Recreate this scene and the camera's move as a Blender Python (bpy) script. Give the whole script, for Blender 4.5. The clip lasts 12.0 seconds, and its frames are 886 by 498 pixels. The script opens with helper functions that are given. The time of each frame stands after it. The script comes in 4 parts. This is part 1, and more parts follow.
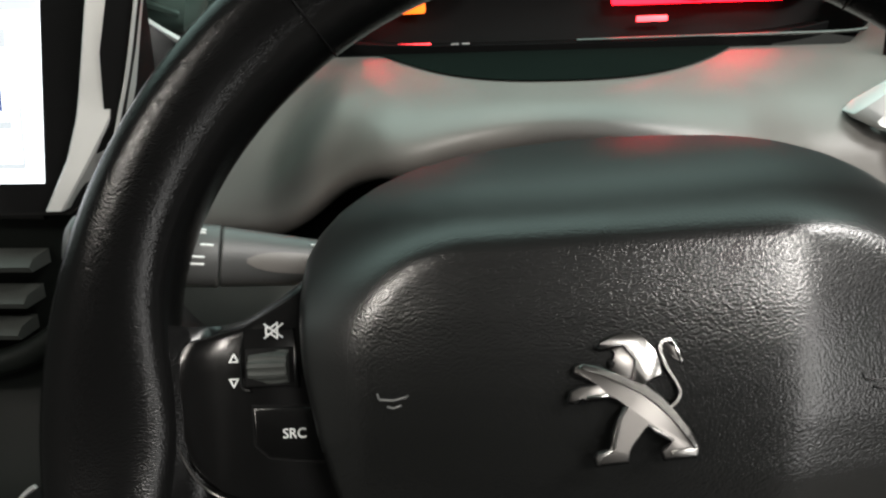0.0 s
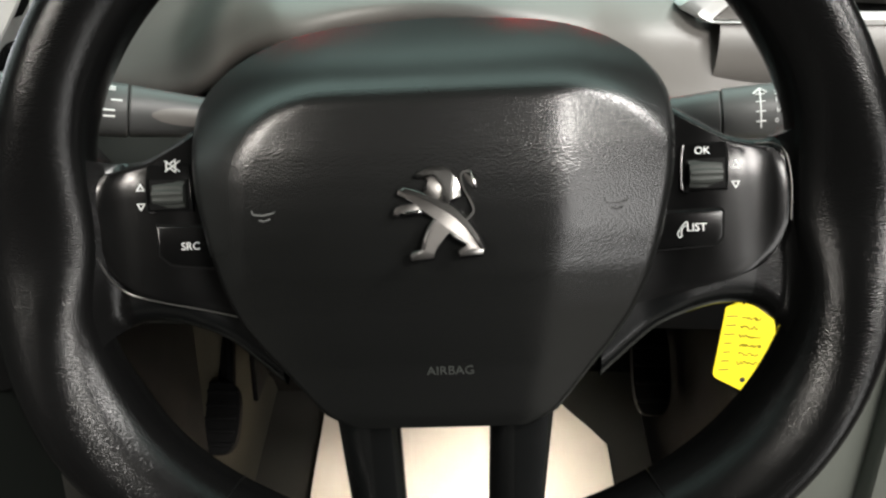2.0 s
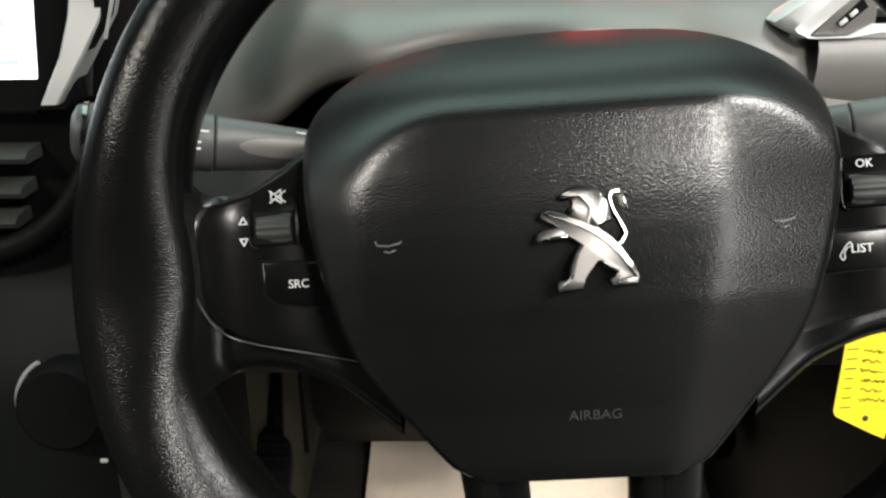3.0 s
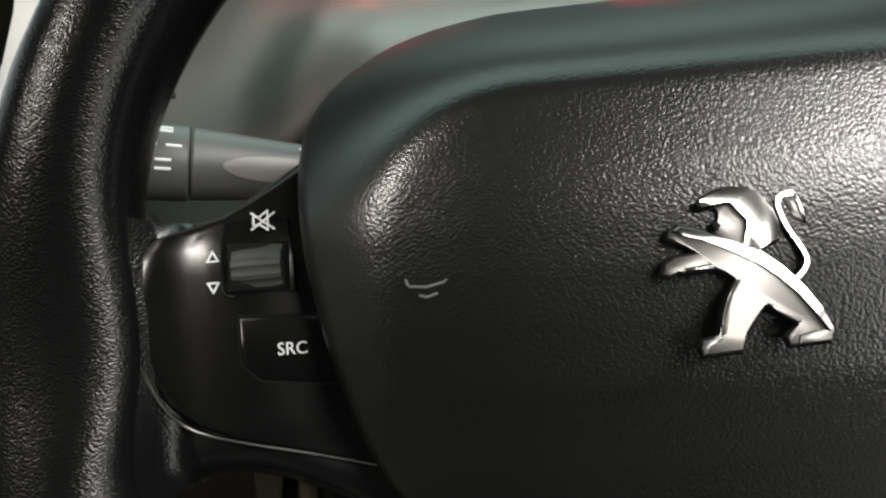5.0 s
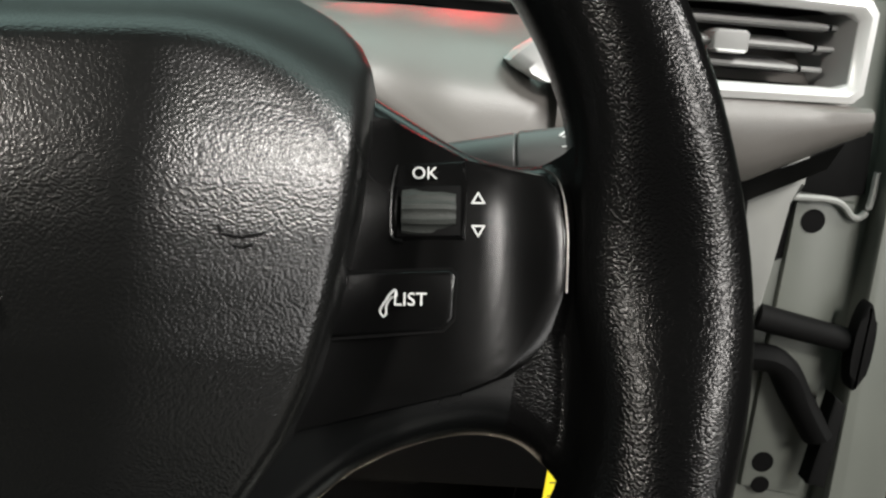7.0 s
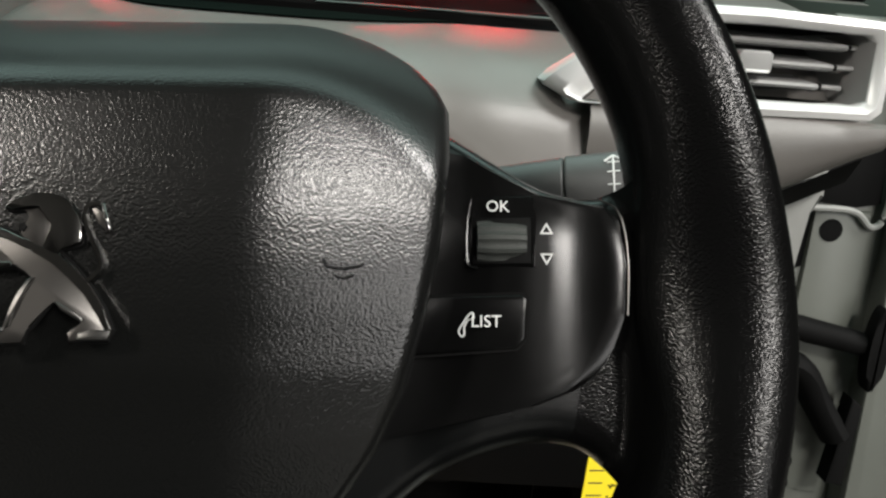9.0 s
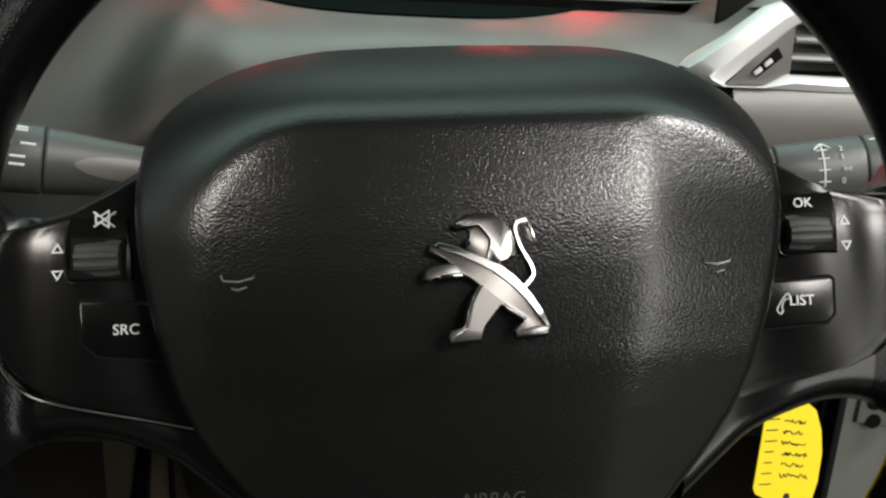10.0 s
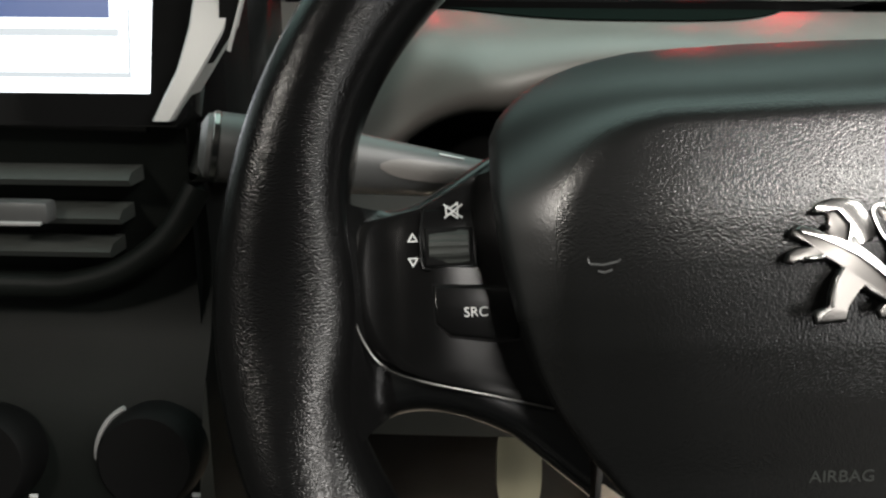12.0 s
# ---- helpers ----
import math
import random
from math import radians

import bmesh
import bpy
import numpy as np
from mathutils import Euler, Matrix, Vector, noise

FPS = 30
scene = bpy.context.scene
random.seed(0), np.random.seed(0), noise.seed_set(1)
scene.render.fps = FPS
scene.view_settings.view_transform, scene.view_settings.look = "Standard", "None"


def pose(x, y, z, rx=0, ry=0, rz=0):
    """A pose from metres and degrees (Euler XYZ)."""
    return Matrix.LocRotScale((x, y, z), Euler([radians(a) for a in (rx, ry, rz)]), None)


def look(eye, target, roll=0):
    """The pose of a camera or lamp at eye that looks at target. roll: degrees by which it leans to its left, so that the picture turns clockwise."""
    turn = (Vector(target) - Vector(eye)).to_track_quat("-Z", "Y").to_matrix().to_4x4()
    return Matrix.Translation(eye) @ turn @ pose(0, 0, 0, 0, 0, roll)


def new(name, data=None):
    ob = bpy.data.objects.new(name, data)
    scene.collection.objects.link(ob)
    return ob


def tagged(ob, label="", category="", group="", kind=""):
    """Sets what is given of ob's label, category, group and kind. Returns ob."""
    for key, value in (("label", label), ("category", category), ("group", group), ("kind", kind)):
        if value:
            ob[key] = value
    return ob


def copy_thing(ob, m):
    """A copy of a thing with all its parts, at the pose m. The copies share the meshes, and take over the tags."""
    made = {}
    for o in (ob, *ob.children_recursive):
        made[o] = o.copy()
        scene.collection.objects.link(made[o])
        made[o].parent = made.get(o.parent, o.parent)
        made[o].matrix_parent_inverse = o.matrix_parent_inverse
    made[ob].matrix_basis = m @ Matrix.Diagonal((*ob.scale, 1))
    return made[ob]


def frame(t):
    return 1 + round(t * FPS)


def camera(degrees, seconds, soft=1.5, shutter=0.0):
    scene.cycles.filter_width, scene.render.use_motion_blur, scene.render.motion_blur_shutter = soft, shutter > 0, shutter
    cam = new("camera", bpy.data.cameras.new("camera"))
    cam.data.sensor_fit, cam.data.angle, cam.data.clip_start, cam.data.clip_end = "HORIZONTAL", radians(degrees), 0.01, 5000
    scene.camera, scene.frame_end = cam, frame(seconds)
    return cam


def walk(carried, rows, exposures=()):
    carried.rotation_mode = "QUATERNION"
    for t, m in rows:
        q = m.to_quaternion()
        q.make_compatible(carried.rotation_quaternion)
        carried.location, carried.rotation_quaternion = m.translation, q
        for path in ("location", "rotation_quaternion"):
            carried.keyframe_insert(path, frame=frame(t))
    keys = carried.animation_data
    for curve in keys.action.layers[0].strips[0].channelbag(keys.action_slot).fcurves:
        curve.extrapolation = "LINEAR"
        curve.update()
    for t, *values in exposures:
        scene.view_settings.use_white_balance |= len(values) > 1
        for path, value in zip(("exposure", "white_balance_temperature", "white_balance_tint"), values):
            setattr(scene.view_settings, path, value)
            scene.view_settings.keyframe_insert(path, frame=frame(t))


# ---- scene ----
cam = camera(56.0, 12.0, soft=2.4)
PATH = [
    (0, (0.015, 0.013, 0.739), (-0.183, 1.915, 0.155), -2.0),
    (0.2, (0.032, -0.005, 0.763), (-0.173, 1.891, 0.16), -1.7),
    (0.5, (0.05, -0.037, 0.785), (-0.094, 1.855, 0.155), -1.0),
    (1, (0.055, -0.06, 0.791), (-0.045, 1.831, 0.148), -0.6),
    (1.5, (0.05, -0.056, 0.769), (-0.01, 1.807, 0.043), 0.0),
    (2, (0.047, -0.061, 0.75), (0.026, 1.754, -0.092), 0.8),
    (2.3, (0.0434, -0.0595, 0.7455), (-0.001, 1.7505, -0.106), 0.2),
    (2.5, (0.041, -0.058, 0.742), (-0.002, 1.749, -0.113), -0.2),
    (3, (0.003, -0.036, 0.733), (-0.046, 1.821, -0.009), -1.0),
    (3.2, (-0.008, -0.005, 0.72), (-0.157, 1.865, 0.028), -2.8),
    (4.8, (-0.019, 0.053, 0.687), (-0.186, 1.956, 0.098), -2.7),
    (5, (-0.008, 0.052, 0.691), (-0.12, 1.964, 0.115), -2.2),
    (5.2, (0.007, 0.051, 0.693), (-0.047, 1.966, 0.12), -1.2),
    (5.5, (0.034, 0.043, 0.688), (0.096, 1.982, 0.203), 3.3),
    (6, (0.103, 0.044, 0.689), (0.144, 1.978, 0.178), 4.4),
    (6.5, (0.136, 0.054, 0.684), (0.248, 1.987, 0.186), 4.9),
    (7, (0.139, 0.055, 0.682), (0.229, 1.992, 0.19), 4.8),
    (8.8, (0.12, 0.04, 0.692), (0.218, 1.976, 0.197), 4.6),
    (9, (0.12, 0.038, 0.693), (0.205, 1.972, 0.191), 4.6),
    (9.5, (0.095, 0.026, 0.702), (0.205, 1.948, 0.159), 4.3),
    (9.6, (0.087, 0.0225, 0.7032), (0.222, 1.9425, 0.151), 4.1),
    (10, (0.012, 0.011, 0.707), (0.189, 1.914, 0.117), 2.8),
    (10.2, (-0.001, 0.009, 0.71), (0.024, 1.903, 0.069), 0.9),
    (10.5, (-0.044, 0.007, 0.704), (-0.038, 1.91, 0.086), 0.3),
    (11, (-0.075, 0.0, 0.701), (-0.021, 1.913, 0.117), 1.8),
    (11.5, (-0.063, 0.002, 0.703), (-0.018, 1.911, 0.11), 1.4),
    (12, (-0.058, -0.005, 0.702), (-0.127, 1.913, 0.139), 0.4),
]
walk(cam, [(t, look(eye, target, roll)) for t, eye, target, roll in PATH],
     exposures=[(0, 0.5), (1, 0.42), (2, 0.68), (2.5, 0.66), (3, 0.55), (5, 0.5), (5.5, 0.4), (6.5, 0.3), (7, 0.32), (9, 0.1), (9.5, 0.05), (10.5, 0.2), (12, 0.3)])


# ---- world and lights ----
world = bpy.data.worlds.new("workshop_night")
scene.world = world
world.use_nodes = True
world.node_tree.nodes["Background"].inputs[0].default_value = (0.9, 1.0, 0.97, 1)
world.node_tree.nodes["Background"].inputs[1].default_value = 0.013
scene.view_settings.exposure = 0.0


def area_light(name, eye, target, sx, sy, watts, colour):
    lamp = bpy.data.lights.new(name, "AREA")
    lamp.shape, lamp.size, lamp.size_y, lamp.energy, lamp.color = "RECTANGLE", sx, sy, watts, colour
    ob = new(name, lamp)
    ob.matrix_world = look(eye, target)
    return ob


# the workshop's lamps outside the open driver's door, the windscreen's light, the roof lamp, and added fills
area_light("side_lamp", (1.7, -0.5, 2.25), (0.12, 0.3, 0.62), 0.7, 0.45, 44.0, (1.0, 0.97, 0.93))
area_light("rear_lamp", (1.02, -1.6, 2.0), (0.12, 0.3, 0.6), 0.6, 0.35, 38.0, (1.0, 0.96, 0.91))
# broad unseen fill, added to brighten the hub's right facet
area_light("facet_fill_light", (1.75, -2.1, 0.95), (0.12, 0.3, 0.6), 0.9, 1.3, 20.0, (1.0, 0.98, 0.95))
# windscreen light, with an added stretch under the roof to fill dark reflections
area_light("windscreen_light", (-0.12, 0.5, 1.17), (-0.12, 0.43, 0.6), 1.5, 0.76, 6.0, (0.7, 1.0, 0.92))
# unseen fill added for the rim's left edge and the console
area_light("left_fill_light", (-1.12, 0.45, 0.98), (0.0, 0.4, 0.7), 0.7, 0.3, 0.8, (0.85, 1.0, 0.95))
area_light("roof_lamp", (-0.6, -0.34, 1.16), (0.1, 0.44, 0.67), 0.12, 0.09, 3.6, (1.0, 0.94, 0.86))
# added fill that brightens the paper mat; no lamp is known there
area_light("footwell_fill_light", (0.1, 0.60, 0.395), (0.07, 0.78, 0.0), 0.09, 0.04, 0.46, (1.0, 0.95, 0.88)).data.spread = radians(72)


# ---- materials ----
def material(name, colour, rough=0.5, metal=0.0, grain=0.0, scale=800.0, vary=0.12, spec=0.5, kind="noise", coat=0.0, emit=None, power=0.0, blot=25.0, mask=""):
    m = bpy.data.materials.new(name)
    m.use_nodes = True
    n, l = m.node_tree.nodes, m.node_tree.links
    b = n["Principled BSDF"]
    tex = n.new("ShaderNodeTexCoord")
    big = n.new("ShaderNodeTexNoise")
    big.inputs["Scale"].default_value, big.inputs["Detail"].default_value = blot, 5
    l.new(tex.outputs["Object"], big.inputs["Vector"])
    ramp = n.new("ShaderNodeMix")
    ramp.data_type = "RGBA"
    ramp.inputs[6].default_value = (*[c * (1 - vary) for c in colour], 1)
    ramp.inputs[7].default_value = (*[min(1, c * (1 + vary)) for c in colour], 1)
    l.new(big.outputs["Fac"], ramp.inputs[0])
    l.new(ramp.outputs[2], b.inputs["Base Color"])
    mr = n.new("ShaderNodeMapRange")
    mr.inputs["To Min"].default_value, mr.inputs["To Max"].default_value = max(0.03, rough - 0.07), min(1, rough + 0.07)
    l.new(big.outputs["Fac"], mr.inputs["Value"])
    l.new(mr.outputs["Result"], b.inputs["Roughness"])
    b.inputs["Metallic"].default_value = metal
    b.inputs["Specular IOR Level"].default_value = spec
    b.inputs["Coat Weight"].default_value = coat
    if grain:
        if kind == "leather":
            fine = n.new("ShaderNodeTexVoronoi")
            fine.feature = "SMOOTH_F1"
            fine.inputs["Scale"].default_value = scale
            out = fine.outputs["Distance"]
        else:
            fine = n.new("ShaderNodeTexNoise")
            fine.inputs["Scale"].default_value, fine.inputs["Detail"].default_value = scale, 3
            out = fine.outputs["Fac"]
        l.new(tex.outputs["Object"], fine.inputs["Vector"])
        bump = n.new("ShaderNodeBump")
        bump.inputs["Strength"].default_value, bump.inputs["Distance"].default_value = grain, 0.0004
        bump.invert = kind == "leather"
        if mask:
            at = n.new("ShaderNodeAttribute")
            at.attribute_name = mask
            mul = n.new("ShaderNodeMath")
            mul.operation = "MULTIPLY"
            mul.inputs[1].default_value = grain
            l.new(at.outputs["Fac"], mul.inputs[0])
            l.new(mul.outputs[0], bump.inputs["Strength"])
            dull = n.new("ShaderNodeMath")
            dull.operation = "MULTIPLY_ADD"
            dull.inputs[1].default_value, dull.inputs[2].default_value = -0.16, rough + 0.16
            l.new(at.outputs["Fac"], dull.inputs[0])
            l.new(dull.outputs[0], b.inputs["Roughness"])
        l.new(out, bump.inputs["Height"])
        l.new(bump.outputs["Normal"], b.inputs["Normal"])
    if emit:
        b.inputs["Emission Color"].default_value = (*emit, 1)
        b.inputs["Emission Strength"].default_value = power
    return m


PAD = material("grained_black_vinyl", (0.004, 0.0042, 0.004), 0.26, grain=0.23, scale=1650, spec=0.55, kind="leather", mask="grain")
RIM = material("black_leather", (0.003, 0.003, 0.003), 0.2, grain=0.24, scale=1800, spec=0.16, kind="leather")
SATIN = material("satin_black_plastic", (0.003, 0.0033, 0.0033), 0.25, grain=0.1, scale=2200, spec=0.45)
GLOSS = material("semi_gloss_black_plastic", (0.0025, 0.0025, 0.0025), 0.22, grain=0.04, scale=2500, spec=0.3)
# green tint of the corner's reflections is put into its colour
CORNER = material("gloss_green_reflection", (0.05, 0.075, 0.065), 0.12, vary=0.2)
PIANO = material("piano_black", (0.006, 0.006, 0.006), 0.07, vary=0.05)
DASH = material("charcoal_dashboard_plastic", (0.13, 0.122, 0.113), 0.38, grain=0.3, scale=1500, spec=0.6)
DASHD = material("dark_dashboard_plastic", (0.034, 0.037, 0.034), 0.5, grain=0.4, scale=1500, spec=0.25)
SHELF = material("smooth_dark_patch", (0.005, 0.0075, 0.0065), 0.8, grain=0.1, scale=1500, spec=0.0)
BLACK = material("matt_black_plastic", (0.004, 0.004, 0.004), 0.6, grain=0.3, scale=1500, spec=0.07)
CONSOLE = material("dark_green_black_plastic", (0.004, 0.005, 0.0043), 0.5, grain=0.3, scale=1500, spec=0.12)
SILVER = material("satin_silver_trim", (0.72, 0.72, 0.71), 0.36, metal=0.25, grain=0.05, scale=3000, vary=0.05)
PALE = material("satin_chrome", (0.13, 0.128, 0.123), 0.3, metal=1.0, vary=0.08)
DULL = material("brushed_grey_chrome", (0.105, 0.1, 0.095), 0.34, metal=1.0, vary=0.15)
CHROME = material("polished_chrome", (0.24, 0.235, 0.225), 0.17, metal=1.0, vary=0.06)
SIDE = material("satin_grey_trim", (0.42, 0.42, 0.41), 0.4, metal=0.3, grain=0.05, scale=3000, vary=0.1)
STALK = material("grey_stalk_plastic", (0.055, 0.056, 0.055), 0.4, grain=0.25, scale=2000)
VANE = material("grey_vane_plastic", (0.25, 0.25, 0.245), 0.45, grain=0.2, scale=2000)
# one pale body paint in copies: darkened for shade, lighter where light falls
BODY = material("body_paint_shaded", (0.12, 0.128, 0.112), 0.4, grain=0.05, scale=300, vary=0.08)
WHITE = material("body_paint_lit", (0.62, 0.63, 0.6), 0.4, grain=0.05, scale=300, vary=0.06)
SEAL = material("black_rubber", (0.005, 0.005, 0.005), 0.7, grain=0.3, scale=600, spec=0.1)
# body paint again, between its shaded and lit copies
FLANGE = material("body_paint_half_lit", (0.26, 0.265, 0.25), 0.5, grain=0.1, scale=300, vary=0.15)
PAPER = material("beige_paper_mat", (0.62, 0.53, 0.43), 0.85, grain=0.4, scale=120, vary=0.08)
# same olive carpet as FELT, darkened for the shade beside the mat
CARPET = material("olive_carpet_shaded", (0.012, 0.0105, 0.007), 0.95, grain=1.0, scale=500, vary=0.3)
FELT = material("olive_side_carpet", (0.035, 0.03, 0.017), 0.95, grain=1.0, scale=500, vary=0.3)
OLIVE = material("pale_olive_rubber", (0.3, 0.28, 0.19), 0.8, grain=0.5, scale=400, vary=0.25)
TAG = material("yellow_card", (0.86, 0.68, 0.005), 0.5, grain=0.1, scale=500, vary=0.04)
INK = material("black_ink", (0.02, 0.02, 0.02), 0.7)
PRINT = material("white_print", (0.6, 0.61, 0.6), 0.6, vary=0.03)
SCREEN = material("lit_screen", (0.1, 0.1, 0.1), 0.3, emit=(0.93, 0.97, 1.0), power=2.2)
SCREEN_BLUE = material("lit_screen_blue", (0.02, 0.03, 0.08), 0.3, emit=(0.1, 0.16, 0.36), power=0.6)
SCREEN_GREY = material("lit_screen_grey", (0.1, 0.1, 0.1), 0.3, emit=(0.62, 0.68, 0.72), power=0.8)
RED = material("red_light", (0.3, 0.01, 0.01), 0.4, emit=(1.0, 0.05, 0.06), power=5.0)
REDGLOW = material("bright_red_scale", (0.3, 0.01, 0.01), 0.4, emit=(1.0, 0.004, 0.01), power=10.0)
ORANGE = material("orange_light", (0.3, 0.08, 0.01), 0.4, emit=(1.0, 0.16, 0.012), power=2.0)
WHITELED = material("white_dial_light", (0.3, 0.3, 0.3), 0.4, emit=(0.95, 0.97, 1.0), power=1.2)
CONCRETE = material("workshop_concrete", (0.2, 0.195, 0.18), 0.8, grain=0.4, scale=60, vary=0.2, blot=3)
WALLP = material("workshop_wall_paint", (0.18, 0.19, 0.18), 0.8, grain=0.2, scale=80, vary=0.1, blot=2)
LINER = material("grey_headlining", (0.14, 0.14, 0.135), 0.95, grain=0.6, scale=900, vary=0.1)
FABRIC = material("black_seat_fabric", (0.03, 0.03, 0.032), 0.9, grain=0.9, scale=900, vary=0.25)


# ---- mesh helpers ----
def part(name, bm, mat, parent=None, label="", smooth=True):
    me = bpy.data.meshes.new(name)
    bmesh.ops.recalc_face_normals(bm, faces=bm.faces)
    bm.to_mesh(me)
    bm.free()
    for p in me.polygons:
        p.use_smooth = smooth
    if smooth:
        me.set_sharp_from_angle(angle=radians(38))
    me.materials.append(mat)
    ob = new(name, me)
    if parent:
        ob.parent = parent
    if label:
        ob["label"] = label
    return ob


def thing(name, label, category, m=None, group="", kind=""):
    ob = new(name)
    ob.empty_display_size = 0.02
    if m is not None:
        ob.matrix_world = m
    return tagged(ob, label, category, group, kind)


def sheet(rows, close_u=False, close_v=False):
    """A surface through rows of points."""
    bm = bmesh.new()
    vs = [[bm.verts.new(p) for p in r] for r in rows]
    nr, nc = len(vs), len(vs[0])
    for i in range(nr if close_v else nr - 1):
        for j in range(nc if close_u else nc - 1):
            quad = [vs[i][j], vs[i][(j + 1) % nc], vs[(i + 1) % nr][(j + 1) % nc], vs[(i + 1) % nr][j]]
            bm.faces.new(quad)
    return bm


def capped(rows):
    """A closed tube through rings of points, with both ends filled."""
    bm = sheet(rows, close_u=True)
    bm.verts.ensure_lookup_table()
    nc = len(rows[0])
    bm.faces.new(bm.verts[:nc])
    bm.faces.new(bm.verts[-nc:])
    return bm


def slab(outline, w0, w1, bevel=0.0, steps=2, lift=None):
    """A plate with the outline (u, v), from w0 to w1, its front edge rounded."""
    bm = bmesh.new()
    f = lift or (lambda a, b: 0.0)
    lo = [bm.verts.new((a, b, w0 + f(a, b))) for a, b in outline]
    hi = [bm.verts.new((a, b, w1 + f(a, b))) for a, b in outline]
    n = len(outline)
    bm.faces.new(lo[::-1])
    top = bm.faces.new(hi)
    for i in range(n):
        bm.faces.new((lo[i], lo[(i + 1) % n], hi[(i + 1) % n], hi[i]))
    if bevel:
        bmesh.ops.bevel(bm, geom=list(top.edges), offset=bevel, segments=steps, affect="EDGES", profile=0.5)
    return bm


def box(sx, sy, sz, at=(0, 0, 0), bevel=0.0, steps=2):
    bm = bmesh.new()
    bmesh.ops.create_cube(bm, size=1.0)
    for v in bm.verts:
        v.co = Vector((v.co.x * sx + at[0], v.co.y * sy + at[1], v.co.z * sz + at[2]))
    if bevel:
        bmesh.ops.bevel(bm, geom=bm.edges[:], offset=bevel, segments=steps, affect="EDGES", profile=0.5)
    return bm


def lathe(profile, n=32):
    """Turned round the z axis: profile of (radius, z), closed by fans at the ends."""
    rows = [[(r * math.cos(2 * math.pi * k / n), r * math.sin(2 * math.pi * k / n), z) for k in range(n)] for r, z in profile]
    return capped(rows)


def tube(points, radii, n=10, flat=1.0):
    """A round bar along points."""
    rows = []
    pts = [Vector(p) for p in points]
    for i, p in enumerate(pts):
        d = (pts[min(i + 1, len(pts) - 1)] - pts[max(i - 1, 0)]).normalized()
        a = d.cross(Vector((0.13, 0.21, 1)) if abs(d.z) < 0.9 else Vector((1, 0.1, 0))).normalized()
        b = d.cross(a)
        r = radii[i] if isinstance(radii, (list, tuple)) else radii
        rows.append([p + r * (math.cos(2 * math.pi * k / n) * a + flat * math.sin(2 * math.pi * k / n) * b) for k in range(n)])
    return capped(rows)


def spline(points, n):
    """Points along a Catmull-Rom curve."""
    p = [Vector(q) for q in points]
    p = [2 * p[0] - p[1]] + p + [2 * p[-1] - p[-2]]
    out = []
    for i in range(1, len(p) - 2):
        for k in range(n):
            t = k / n
            a, b, c, d = p[i - 1], p[i], p[i + 1], p[i + 2]
            out.append(0.5 * (2 * b + (c - a) * t + (2 * a - 5 * b + 4 * c - d) * t * t + (3 * b - a - 3 * c + d) * t ** 3))
    out.append(p[-2])
    return out


def stroke(points, widths, w0, w1, n=6):
    """A flat bar of changing width along a smooth curve in the (u, v) plane, with rounded edges."""
    path = spline([(a, b, c) for (a, b), c in zip(points, widths)], n)
    left, right = [], []
    for i, p in enumerate(path):
        d = path[min(i + 1, len(path) - 1)] - path[max(i - 1, 0)]
        d = Vector((d.x, d.y)).normalized()
        o = Vector((-d.y, d.x)) * p.z / 2
        left.append((p.x + o.x, p.y + o.y))
        right.append((p.x - o.x, p.y - o.y))
    rows = []
    for a, b in zip(left, right):
        m = ((a[0] + b[0]) / 2, (a[1] + b[1]) / 2)
        e = 0.78
        a2, b2 = ((m[0] + (q[0] - m[0]) * e, m[1] + (q[1] - m[1]) * e) for q in (a, b))
        rows.append([(*a, w0), (*a, (w0 + w1) / 2), (*a2, w1), (*b2, w1), (*b, (w0 + w1) / 2), (*b, w0)])
    return capped(rows)


def words(name, text, size, mat, parent, m, depth=0.0002, align="CENTER"):
    cu = bpy.data.curves.new(name, "FONT")
    cu.body, cu.size, cu.extrude, cu.align_x, cu.align_y, cu.resolution_u = text, size, depth, align, "CENTER", 3
    tmp = new(name, cu)
    me = bpy.data.meshes.new_from_object(tmp.evaluated_get(bpy.context.evaluated_depsgraph_get()))
    bpy.data.objects.remove(tmp)
    me.materials.clear()
    me.materials.append(mat)
    ob = new(name, me)
    if parent:
        ob.parent = parent
    ob.matrix_local = m
    return ob


def smoothstep(a, b, x):
    t = max(0.0, min(1.0, (x - a) / (b - a)))
    return t * t * (3 - 2 * t)


# ---- steering wheel: u to the right, v up along its plane, w towards the driver ----
WHEEL = pose(0.0403, 0.2344, 0.6199, 67) @ pose(0, 0, 0, 0, 0, 3.2) @ pose(0, 0, 0, 0, -1.9, 0)
wheel = thing("steering_wheel", "compact black leather steering wheel with grained hub and button panels", "steering wheel", WHEEL)


RIM_A, RIM_TOP, RIM_LOW, RIM_SHIFT = 0.1768, 0.1775, 0.153, -0.0012


def bump_at(deg, keys):
    return sum(math.exp(-(((deg - c + 180) % 360 - 180) / s) ** 2) * k for c, s, k in keys)


